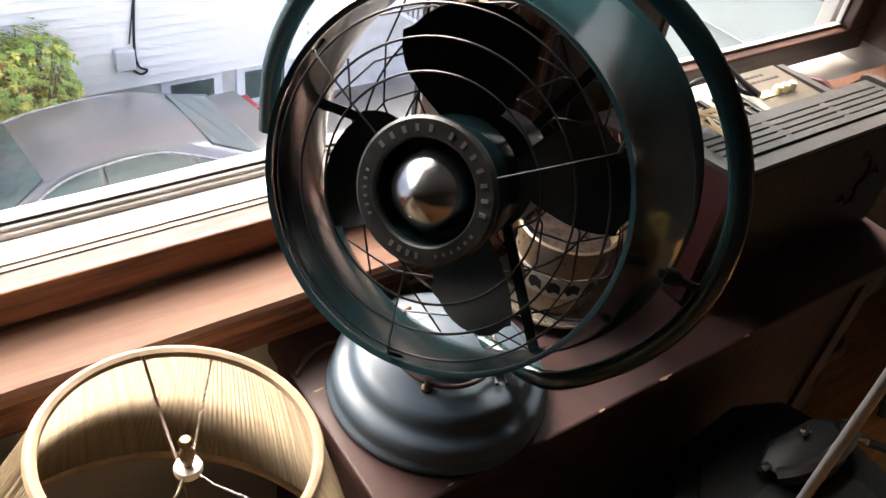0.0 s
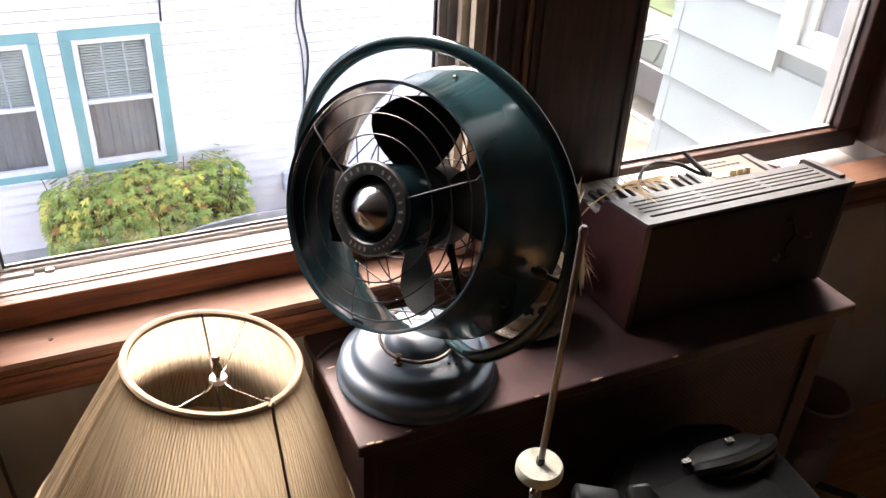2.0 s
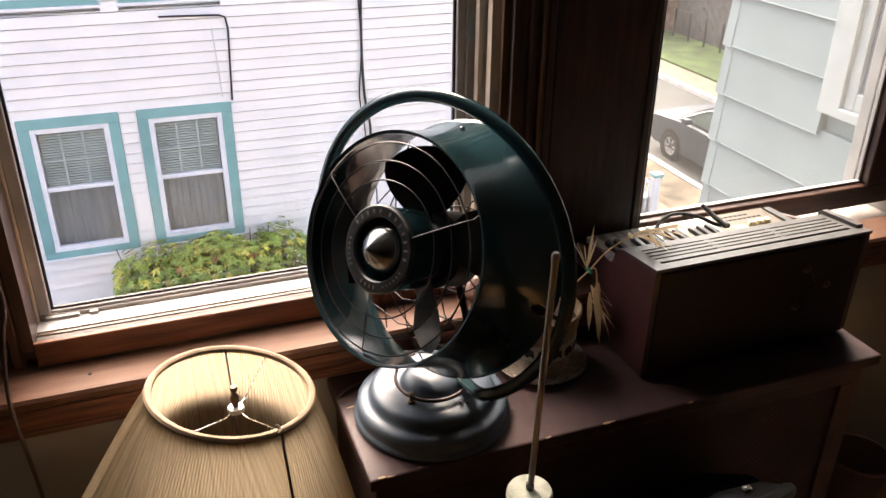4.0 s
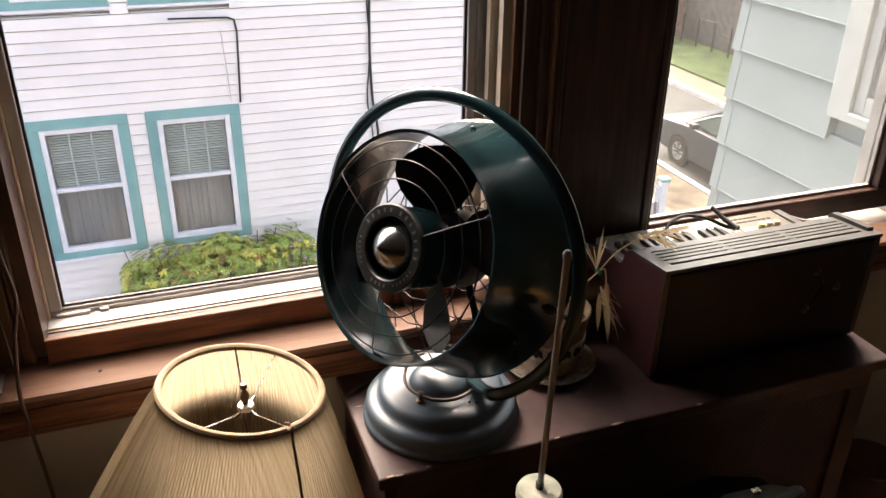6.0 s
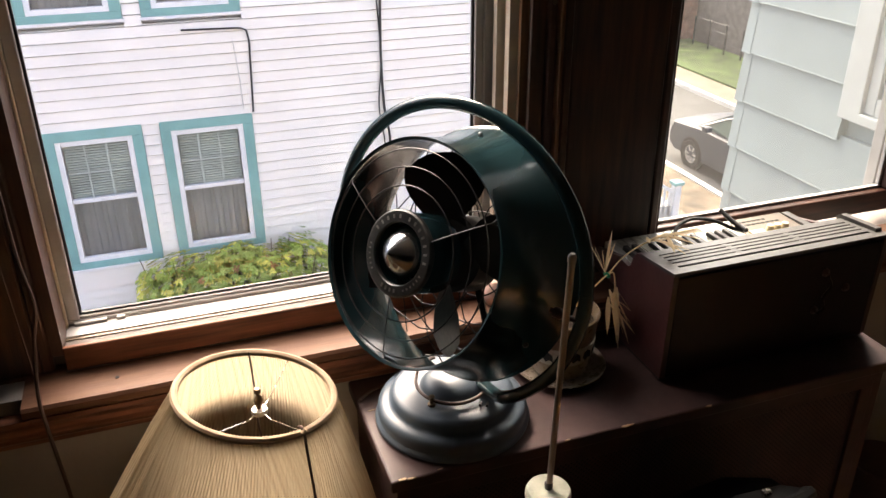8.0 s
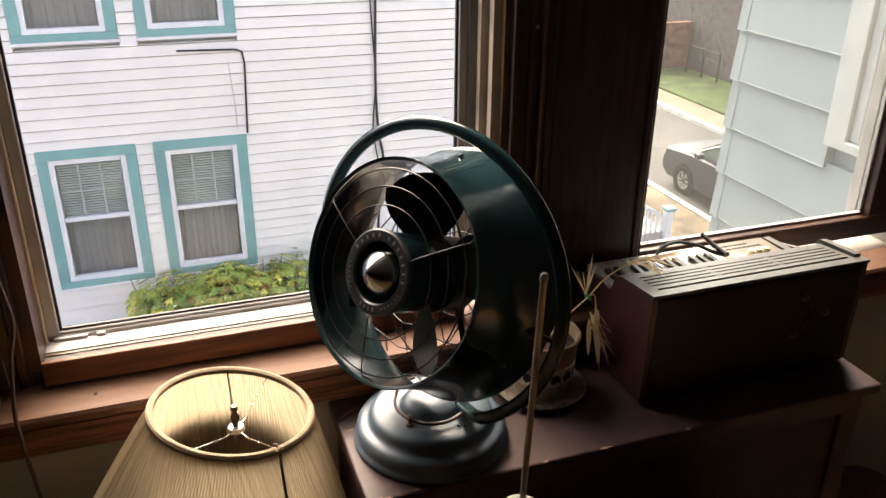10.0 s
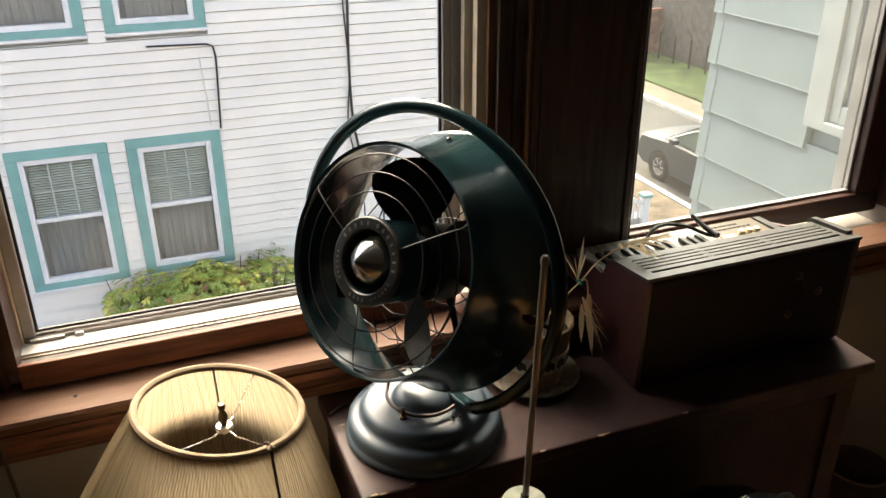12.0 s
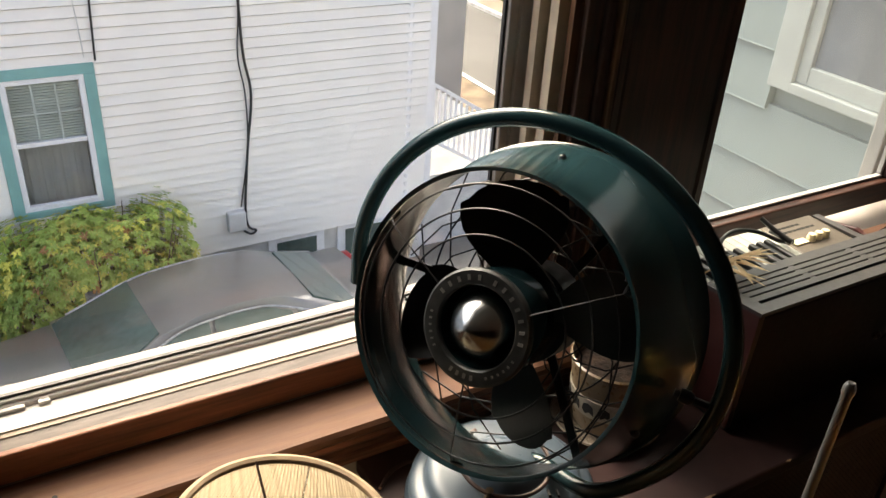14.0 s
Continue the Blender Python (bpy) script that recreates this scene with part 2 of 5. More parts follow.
def part(name, bm, material, parent=None, label="", smooth=False, kind="", category="", sharp=35):
    me = bpy.data.meshes.new(name)
    if parent is not None:
        bmesh.ops.translate(bm, verts=bm.verts, vec=-origin(parent))
    if smooth:
        for f in bm.faces:
            f.smooth = True
        for e in bm.edges:
            if len(e.link_faces) == 2 and e.calc_face_angle(0) > radians(sharp):
                e.smooth = False
    bm.to_mesh(me)
    bm.free()
    me.materials.append(M[material])
    ob = new(name, me)
    ob.parent = parent
    return tagged(ob, label, category, "", kind)


def box(x0, x1, y0, y1, z0, z1, bevel=0.0, seg=2, bm=None):
    bm = bm or bmesh.new()
    r = bmesh.ops.create_cube(bm, size=1)
    bmesh.ops.scale(bm, verts=r["verts"], vec=(abs(x1 - x0), abs(y1 - y0), abs(z1 - z0)))
    bmesh.ops.translate(bm, verts=r["verts"], vec=((x0 + x1) / 2, (y0 + y1) / 2, (z0 + z1) / 2))
    if bevel:
        es = list({e for v in r["verts"] for e in v.link_edges})
        bmesh.ops.bevel(bm, geom=es, offset=bevel, segments=seg, affect="EDGES", profile=0.5)
    return bm


def turned(profile, m=None, n=64, bm=None, closed=False):
    """Surface of revolution about the z axis of m; profile of (radius, height)."""
    bm = bm or bmesh.new()
    m = m or Matrix()
    rings = []
    for r, h in profile:
        if r < 1e-6:
            rings.append([bm.verts.new(m @ Vector((0, 0, h)))])
        else:
            rings.append([bm.verts.new(m @ Vector((r * math.cos(2 * math.pi * k / n), r * math.sin(2 * math.pi * k / n), h))) for k in range(n)])
    pairs = list(zip(rings, rings[1:])) + ([(rings[-1], rings[0])] if closed else [])
    for a, b in pairs:
        for k in range(n):
            q = (k + 1) % n
            if len(a) == 1 and len(b) == 1:
                continue
            if len(a) == 1:
                bm.faces.new((a[0], b[q], b[k]))
            elif len(b) == 1:
                bm.faces.new((a[k], a[q], b[0]))
            else:
                bm.faces.new((a[k], a[q], b[q], b[k]))
    bmesh.ops.recalc_face_normals(bm, faces=bm.faces)
    return bm


def tube(pts, r, n=8, bm=None, closed=False, taper=None):
    bm = bm or bmesh.new()
    pts = [Vector(p) for p in pts]
    cnt = len(pts)
    rings, up = [], None
    for i, p in enumerate(pts):
        a = pts[(i - 1) % cnt] if (i or closed) else p
        b = pts[(i + 1) % cnt] if (i < cnt - 1 or closed) else p
        d = (b - a).normalized()
        if up is None:
            up = d.orthogonal().normalized()
        up = (up - d * up.dot(d)).normalized()
        side = d.cross(up)
        rr = r if taper is None else r * (1 + (taper - 1) * i / max(1, cnt - 1))
        rings.append([bm.verts.new(p + rr * (math.cos(2 * math.pi * k / n) * up + math.sin(2 * math.pi * k / n) * side)) for k in range(n)])
    for i in range(cnt if closed else cnt - 1):
        a, b = rings[i], rings[(i + 1) % cnt]
        for k in range(n):
            bm.faces.new((a[k], a[(k + 1) % n], b[(k + 1) % n], b[k]))
    if not closed:
        bm.faces.new(rings[0][::-1])
        bm.faces.new(rings[-1])
    bmesh.ops.recalc_face_normals(bm, faces=bm.faces)
    return bm


def glide(ctrl, steps=8):
    """Catmull-Rom points through the control points."""
    P = [Vector(c) for c in ctrl]
    P = [2 * P[0] - P[1]] + P + [2 * P[-1] - P[-2]]
    out = []
    for i in range(1, len(P) - 2):
        for k in range(steps):
            t = k / steps
            a, b, c, d = P[i - 1:i + 3]
            out.append(0.5 * ((2 * b) + (c - a) * t + (2 * a - 5 * b + 4 * c - d) * t * t + (3 * b - a - 3 * c + d) * t ** 3))
    out.append(P[-2])
    return out


def extruded(poly, axis, lo, hi, bevel=0.0, bm=None):
    """A polygon of (u, v) extruded along an axis: x -> (y, z), y -> (x, z), z -> (x, y)."""
    bm = bm or bmesh.new()
    def at(u, v, w):
        return {"x": (w, u, v), "y": (u, w, v), "z": (u, v, w)}[axis]
    a = [bm.verts.new(at(u, v, lo)) for u, v in poly]
    b = [bm.verts.new(at(u, v, hi)) for u, v in poly]
    n = len(poly)
    bm.faces.new(a)
    bm.faces.new(b[::-1])
    for k in range(n):
        bm.faces.new((a[k], b[k], b[(k + 1) % n], a[(k + 1) % n]))
    bmesh.ops.recalc_face_normals(bm, faces=bm.faces)
    if bevel:
        bmesh.ops.bevel(bm, geom=list(bm.edges), offset=bevel, segments=2, affect="EDGES", profile=0.5)
    return bm


def frame_of(centre, axis, up=(0, 0, 1)):
    """A matrix at centre whose z runs along axis and whose y leans up."""
    a = Vector(axis).normalized()
    u = Vector(up).cross(a).normalized()
    v = a.cross(u)
    return Matrix(((u.x, v.x, a.x, centre[0]), (u.y, v.y, a.y, centre[1]), (u.z, v.z, a.z, centre[2]), (0, 0, 0, 1)))


def circle(m, r, h=0.0, n=64, a0=0.0, a1=360.0, closed=True):
    k = n if closed else n + 1
    return [m @ Vector((r * math.cos(radians(a0 + (a1 - a0) * i / n)), r * math.sin(radians(a0 + (a1 - a0) * i / n)), h)) for i in range(k)]


# ---- room shell ----
GROUND = -4.75
WX0, WX1, WY, WOUT = -2.9, 2.55, 0.77, 1.05
RY0, CEIL = -5.2, 2.6
W1 = (-0.135, 0.815, 0.93, 2.1)
W2 = (1.11, 1.95, 0.88, 2.1)
PY = 0.862
wall_n = tagged(new("wall_north"), "warm grey plaster wall with two windows", "wall", kind="structure")
part("wall_piece", box(WX0, W1[0] - 0.17, WY, WOUT, -0.2, CEIL), "plaster", wall_n)
for a, b in ((W1[0] - 0.17, W1[0]), (W1[1], W2[0])):
    part("wall_piece", box(a, b, PY, WOUT, 0.9, 2.1), "plaster", wall_n)
    part("wall_piece", box(a, b, WY, WOUT, -0.2, 0.898), "plaster", wall_n)
    part("wall_piece", box(a, b, WY, WOUT, 2.1, CEIL), "plaster", wall_n)
part("wall_piece", box(W2[1], WX1, WY, WOUT, -0.2, CEIL), "plaster", wall_n)
for a, b, lo, hi in ((W1[0], W1[1], W1[2], W1[3]), (W2[0], W2[1], W2[2], W2[3])):
    part("wall_piece", box(a, b, WY, WOUT, -0.2, lo - 0.032), "plaster", wall_n)
    part("wall_piece", box(a, b, WY, WOUT, hi, CEIL), "plaster", wall_n)
for name, b in (("wall_east", (WX1, WX1 + 0.12, RY0, WOUT, -0.2, CEIL)), ("wall_west", (WX0 - 0.12, WX0, RY0, WOUT, -0.2, CEIL)), ("wall_south", (WX0, WX1, RY0 - 0.12, RY0, -0.2, CEIL))):
    part(name, box(*b), "plaster", label="warm grey plaster wall", kind="structure", category="wall")
part("ceiling", box(WX0 - 0.12, WX1 + 0.12, RY0 - 0.12, WOUT, CEIL, CEIL + 0.12), "ceilingpaint", label="plain off-white ceiling", kind="structure", category="ceiling")
floor = tagged(new("floor"), "honey oak strip floor", "floor", kind="structure")
part("subfloor", box(WX0, WX1, RY0, WY, -0.2, -0.018), "slot", floor)

# ---- window joinery ----
stool = tagged(new("window_sill"), "worn varnished wooden window sill with moulded nosing", "window sill", kind="structure")
prof = [(0.735, 0.878), (0.731, 0.884), (0.731, 0.894), (0.736, 0.9), (0.83, 0.9), (0.83, 0.872), (0.745, 0.872)]
part("stool_board", extruded(prof, "x", -0.205, 2.02), "sillwood", stool)
part("stool_back", box(W1[1] + 0.001, W2[0], 0.83, PY, 0.875, 0.9), "sillwood", stool)
part("stool_back", box(-0.3, W1[0] - 0.001, 0.83, PY, 0.875, 0.9), "sillwood", stool)
aprof = [(0.769, 0.871), (0.741, 0.871), (0.741, 0.861), (0.748, 0.856), (0.752, 0.846), (0.752, 0.836), (0.747, 0.832), (0.747, 0.824), (0.754, 0.818), (0.756, 0.808), (0.769, 0.806)]
part("apron", extruded(aprof, "x", -0.27, 2.0), "apronwood", stool)
part("nail_hole", turned([(0, 0.9015), (0.0035, 0.9015), (0.0035, 0.899)], Matrix.Translation((-0.048, 0.781, 0)), 12), "slot", stool)

def casing(x0, x1, z0, z1, proud=0.022, y=WY):
    """An upright moulded board on the wall."""
    p = [(x0, y), (x0, y - proud + 0.006), (x0 + 0.006, y - proud), (x0 + 0.018, y - proud), (x0 + 0.022, y - proud + 0.006), (x0 + 0.026, y - proud + 0.002),
         (x1 - 0.026, y - proud + 0.002), (x1 - 0.022, y - proud + 0.006), (x1 - 0.018, y - proud), (x1 - 0.006, y - proud), (x1, y - proud + 0.006), (x1, y)]
    return extruded(p, "z", z0, z1)

trim = tagged(new("trim_window"), "dark stained moulded window casing", "window trim", kind="structure")
part("casing_board", casing(-0.304, -0.155, 0.9, 2.098, y=PY), "darkwood", trim)
part("casing_board", casing(0.848, 1.108, 0.9, 2.098, 0.018, y=PY), "darkwood", trim)
part("casing_board", casing(1.965, 2.075, 0.9, 2.12), "darkwood", trim)
part("head_board", box(-0.305, 2.075, WY - 0.024, WY, 2.12, 2.25, 0.004), "darkwood_x", trim)
part("post_edge", box(0.838, 0.846, PY - 0.024, PY, 0.9, 2.098, 0.002), "edgewood", trim)
part("stop_board", box(0.8155, 0.834, 0.846, 0.8615, 0.9, 2.098, 0.004), "cover", trim)
part("stop_board", box(0.782, 0.8145, 0.853, 0.8655, 0.931, 2.098, 0.003), "darkwood", trim)
part("stop_screw", turned([(0, 0.003), (0.005, 0.003), (0.006, 0.0)], frame_of((0.8245, 0.846, 1.496), (0, -1, 0)), 14), "nickel", trim)

win1 = tagged(new("window_1"), "grey metal storm window in a wooden frame, looking onto the white house", "window", kind="structure")
part("sill_block", box(W1[0], W1[1], 0.842, 0.99, 0.9, 0.93, 0.002), "ledge", win1, "weathered grey sill")
part("sill_track", box(W1[0] + 0.001, 0.722, 0.897, 0.939, 0.93, 0.9345, 0.001), "alu", win1)
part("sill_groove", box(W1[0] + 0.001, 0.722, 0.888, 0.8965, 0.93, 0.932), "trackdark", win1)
part("stop_rail", box(W1[0] + 0.001, W1[1] - 0.001, 0.8305, 0.8415, 0.901, 0.95, 0.003), "apronwood", win1)
part("jamb", box(W1[0] - 0.02, W1[0] + 0.001, PY - 0.02, 0.93, 0.93, W1[3]), "darkwood", win1)
part("jamb_strip", box(W1[0] - 0.018, W1[0] + 0.004, 0.93, 0.945, 0.93, W1[3]), "tan", win1)
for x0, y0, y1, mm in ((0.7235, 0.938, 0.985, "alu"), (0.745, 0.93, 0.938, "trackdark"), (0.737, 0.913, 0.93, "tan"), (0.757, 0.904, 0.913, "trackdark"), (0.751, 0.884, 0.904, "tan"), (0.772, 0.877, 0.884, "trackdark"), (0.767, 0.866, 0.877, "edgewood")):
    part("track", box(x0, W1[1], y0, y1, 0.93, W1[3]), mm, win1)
SX0, SX1, SZ0 = W1[0] + 0.004, 0.722, 0.932
part("bottom_rail", box(SX0, SX1, 0.94, 0.965, SZ0, SZ0 + 0.01, 0.003), "alu", win1)
part("bottom_rail", box(SX0, SX1, 0.945, 0.962, SZ0 + 0.01, SZ0 + 0.016, 0.002), "alu", win1)
part("stile", box(SX0, SX0 + 0.022, 0.942, 0.965, SZ0 + 0.01, W1[3], 0.003), "alu", win1)
part("stile", box(SX1 - 0.018, SX1, 0.942, 0.965, SZ0 + 0.01, W1[3], 0.003), "alu", win1)
part("gasket", box(SX0 + 0.022, SX1 - 0.018, 0.951, 0.957, SZ0 + 0.0163, SZ0 + 0.0205), "gasket", win1)
part("gasket", box(SX0 + 0.0222, SX0 + 0.027, 0.95, 0.957, SZ0 + 0.0163, W1[3]), "gasket", win1)
part("gasket", box(SX1 - 0.0225, SX1 - 0.0182, 0.95, 0.957, SZ0 + 0.0163, W1[3]), "gasket", win1)
for x in (-0.09, -0.035):
    part("latch", box(x - (0.03 if x < -0.05 else 0.008), x + (0.03 if x < -0.05 else 0.008), 0.932, 0.941, SZ0 + 0.001, SZ0 + 0.009, 0.002), "alu", win1)
p1 = part("pane", box(SX0 + 0.01, SX1 - 0.01, 0.9595, 0.9605, SZ0 + 0.012, W1[3]), "pane", win1)
p1.visible_shadow = False

win2 = tagged(new("window_2"), "dark wooden sash window looking to the street", "window", kind="structure")
part("jamb", box(W2[0] - 0.0015, W2[0] + 0.004, PY - 0.01, 1.0, 0.9, W2[3]), "darkwood", win2)
part("jamb", box(W2[1] - 0.004, W2[1] + 0.014, 0.772, 1.0, 0.9, W2[3]), "darkwood", win2)
part("sash_rail", box(W2[0] + 0.004, W2[1] - 0.004, 0.93, 0.97, 0.882, 0.938, 0.004), "darkwood_x", win2)
part("sash_stile", box(W2[0] + 0.004, 1.168, 0.93, 0.97, 0.938, W2[3], 0.004), "darkwood", win2)
part("sash_stile", box(1.862, W2[1] - 0.004, 0.93, 0.97, 0.938, W2[3], 0.004), "darkwood", win2)
part("glazing_bead", box(1.168, 1.862, 0.952, 0.966, 0.939, 0.945, 0.002), "alu", win2)
part("glazing_bead", box(1.853, 1.8615, 0.954, 0.966, 0.945, W2[3], 0.002), "alu", win2)
part("outer_stop", box(1.87, 1.9, 0.985, 1.02, 0.9, W2[3], 0.003), "alu", win2)
p2 = part("pane", box(1.165, 1.865, 0.9565, 0.9575, 0.94, W2[3]), "dustypane", win2)
p2.visible_shadow = False

# ---- radiator cover ----
cover = thing("radiator_cover", (0.93, 0.61, 0), "brown painted wooden radiator cover with perforated metal front", "radiator cover")
part("top_board", box(0.37, 1.472, 0.455, 0.768, 0.775, 0.8, 0.004), "cover", cover, "scuffed brown top")
part("side_panel", box(0.385, 0.407, 0.475, 0.768, 0, 0.775, 0.002), "cover", cover)
part("side_panel", box(1.43, 1.452, 0.475, 0.768, 0, 0.775, 0.002), "cover", cover)
part("front_rail", box(0.407, 1.43, 0.473, 0.493, 0.728, 0.775, 0.002), "cover", cover)
part("front_rail", box(0.407, 1.43, 0.473, 0.493, 0.0, 0.09, 0.002), "cover", cover)
part("front_stile", box(0.407, 0.44, 0.473, 0.493, 0.09, 0.728, 0.002), "cover", cover)
part("front_stile", box(1.4, 1.43, 0.473, 0.493, 0.09, 0.728, 0.002), "cover", cover)
part("perforated_panel", box(0.44, 1.4, 0.482, 0.4825, 0.09, 0.728), "perf", cover, "perforated brown sheet metal")
# added black sheet standing in for the shade inside the cover
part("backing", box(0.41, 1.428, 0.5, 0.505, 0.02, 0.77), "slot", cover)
rng = random.Random(3)
for x, y, s in ((0.39, 0.459, 0.006), (0.405, 0.4565, 0.004), (0.82, 0.4565, 0.005), (0.83, 0.457, 0.003), (0.7, 0.4565, 0.003), (0.39, 0.66, 0.004), (0.46, 0.462, 0.003), (1.0, 0.4565, 0.004)):
    part("chip", extruded([(x + s * (0.6 + rng.random()) * math.cos(a) * 1.6, y + 0.4 * s * (0.6 + rng.random()) * math.sin(a)) for a in (0, 1, 2, 3, 4, 5)], "z", 0.7985, 0.8006), "chip", cover)

# ---- fan ----
FC, FPHI, FEL, FR = Vector((0.4373, 0.5494, 1.1767)), radians(62.4), radians(20.4), 0.1845
FAX = Vector((-math.sin(FPHI) * math.cos(FEL), -math.cos(FPHI) * math.cos(FEL), math.sin(FEL)))
FM = frame_of(FC, FAX)
BASE = Vector((0.530, 0.597, 0.8))


def make_fan():
    fan = thing("desk_fan", BASE, "vintage teal-grey metal desk fan with round housing on a stepped base", "fan")
    T = Matrix.Translation((BASE.x, BASE.y, 0))
    part("base", turned([(0, 0.801), (0.139, 0.801), (0.1432, 0.8035), (0.1438, 0.808), (0.1425, 0.812), (0.1388, 0.814), (0.1378, 0.817), (0.1385, 0.827), (0.1375, 0.834), (0.1335, 0.8395), (0.127, 0.842), (0.121, 0.8425),
                         (0.1165, 0.844), (0.114, 0.849), (0.1125, 0.857), (0.109, 0.8625), (0.102, 0.8655), (0.09, 0.8668), (0.064, 0.8675), (0.0585, 0.869), (0.0565, 0.872), (0.053, 0.878), (0.046, 0.884), (0.034, 0.889), (0.018, 0.8915), (0, 0.892)], T, 96),
         "fanbase", fan, "blue-grey stepped base", True, sharp=50)
    # housing, thin shell with rolled lips
    outer = [(FR + 0.0025, -0.004), (0.1875, -0.012), (0.19, -0.04), (0.195, -0.075), (0.2015, -0.11), (0.2085, -0.138), (0.2165, -0.158), (0.221, -0.168)]
    shell = [(FR, 0.0), (FR + 0.0025, 0.0012)] + outer + [(0.224, -0.171), (0.221, -0.175)] + [(r - 0.0032, z) for r, z in outer[::-1]] + [(FR - 0.0025, -0.002)]
    part("housing", turned(shell, FM, 128, closed=True), "fan", fan, "dark teal enamel housing", True, sharp=60)
    sq = FM.inverted() @ Vector((0.595, 0.641, 1.319))
    for ang in [math.degrees(math.atan2(sq.y, sq.x)) + 120 * k for k in range(3)]:
        m = FM @ Matrix.Rotation(radians(ang), 4, "Z")
        d = (m.to_3x3() @ Vector((1, 0, 0)))
        part("housing_screw", turned([(0.005, -0.002), (0.005, 0.003), (0.003, 0.005), (0, 0.0055)], frame_of(m @ Vector((0.2042, 0, sq.z)), d, (0.3, 0.2, 1)), 12), "wire", fan)
    # front guard
    guard = tagged(new("front_guard"), "")
    guard.parent = fan
    dome = lambda r: 0.004 + 0.018 * (1 - (r / FR) ** 2) if r < FR else 0.0
    for r in (0.167, 0.138, 0.108):
        part("guard_ring", tube(circle(FM, r, dome(r), 96), 0.0013, 6, closed=True), "wire", guard, smooth=True)
    # three clips on the rim
    for ang in (32, 152, 272):
        m = FM @ Matrix.Rotation(radians(ang), 4, "Z")
        part("guard_spoke", tube([m @ Vector((r, 0, h)) for r, h in ((0.07, 0.02), (0.108, dome(0.108) + 0.002), (0.138, dome(0.138) + 0.002), (0.167, dome(0.167) + 0.002), (0.178, 0.001), (0.1805, -0.008))], 0.0011, 6), "wire", guard, smooth=True)
        part("guard_clip", tube([m @ Vector(v) for v in ((0.1815, -0.007, -0.012), (0.178, -0.004, -0.004), (0.176, 0.0, 0.003), (0.178, 0.004, -0.004), (0.1815, 0.009, -0.012))], 0.002, 6), "wire", guard, smooth=True)
    # name ring, its lettering as raised bars
    ring = part("name_ring", turned([(0.05, 0.022), (0.052, 0.0245), (0.0675, 0.0245), (0.0705, 0.022), (0.0705, 0.016), (0.05, 0.016)], FM, 80, closed=True), "plate", guard, "dark nickel ring with raised lettering", True)
    letters = [(90 + 62 - 13 * i, 0.0064, 0.0036) for i in range(5)] + [(90 - 10 - 13 * i, 0.0064, 0.0036) for i in range(7)] + [(180 + 8 * i, 0.0034, 0.0024) for i in range(6)] + [(254 + 9 * i, 0.006, 0.0034) for i in range(4)] + [(300 + 8 * i, 0.0034, 0.0024) for i in range(6)]
    for ang, h, w in letters:
        m = FM @ Matrix.Rotation(radians(ang), 4, "Z")
        bm = box(0.0595 - h / 2, 0.0595 + h / 2, -w / 2, w / 2, 0.0243, 0.0256)
        bmesh.ops.transform(bm, matrix=m, verts=bm.verts)
        part("raised_mark", bm, "platetext", ring)
    # chrome nose and motor
    part("nose_cone", turned([(0.042, -0.016), (0.042, -0.006), (0.041, 0.004), (0.038, 0.014), (0.031, 0.025), (0.021, 0.034), (0.011, 0.041), (0.003, 0.0458), (0, 0.0465)], FM, 64), "chrome", fan, "spun chrome nose cone", True, sharp=60)
    part("hub", turned([(0.052, 0.015), (0.053, 0.01), (0.062, -0.01), (0.066, -0.02), (0.066, -0.055), (0.06, -0.062), (0.035, -0.064), (0.035, -0.012), (0.048, -0.008)], FM, 64, closed=True), "fan", fan, "", True)
    part("motor", turned([(0, -0.1), (0.058, -0.1), (0.066, -0.108), (0.066, -0.165), (0.058, -0.182), (0.03, -0.19), (0, -0.19)], FM, 48), "blade", fan, "", True)
    part("shaft", turned([(0.008, -0.02), (0.008, -0.11), (0, -0.11)], FM, 16), "wire", fan)
    for k in range(4):
        bm = bmesh.new()
        m = FM @ Matrix.Rotation(radians(k * 90 + 18), 4, "Z")
        grid = []
        for i in range(9):
            r = 0.05 + (0.172 - 0.05) * i / 8
            half = radians(14 + 14 * math.sin(math.pi * min(1, 0.15 + 0.75 * i / 8)))
            row = []
            for j in range(9):
                a = -half + 2 * half * j / 8
                if i == 8:
                    rr = r - 0.014 * abs(2 * j / 8 - 1) ** 2.5
                else:
                    rr = r
                row.append(bm.verts.new(m @ Vector((rr * math.cos(a), rr * math.sin(a), -0.095 + 0.62 * rr * math.sin(a)))))
            grid.append(row)
        for i in range(8):
            for j in range(8):
                bm.faces.new((grid[i][j], grid[i + 1][j], grid[i + 1][j + 1], grid[i][j + 1]))
        bmesh.ops.solidify(bm, geom=list(bm.faces), thickness=0.0015)
        part("blade", bm, "blade", fan, "", True)
    # rear guard
    rear = tagged(new("rear_guard"), "")
    rear.parent = fan
    for r in (0.075, 0.125, 0.175):
        part("guard_ring", tube(circle(FM, r, -0.176 - 0.01 * (1 - r / 0.222), 72), 0.0014, 6, closed=True), "wire", rear, smooth=True)
    for k in range(24):
        m = FM @ Matrix.Rotation(radians(k // 2 * 30 + 8), 4, "Z")
        sgn = 1 if k % 2 else -1
        part("guard_spoke", tube([m @ Matrix.Rotation(sgn * radians(70) * ((r - 0.05) / 0.15) ** 1.3, 4, "Z") @ Vector((r, 0, -0.175 - sgn * 0.0015 - 0.01 * (1 - r / 0.222))) for r in (0.05, 0.085, 0.12, 0.155, 0.19, 0.219)], 0.0013, 6), "wire", rear, smooth=True)
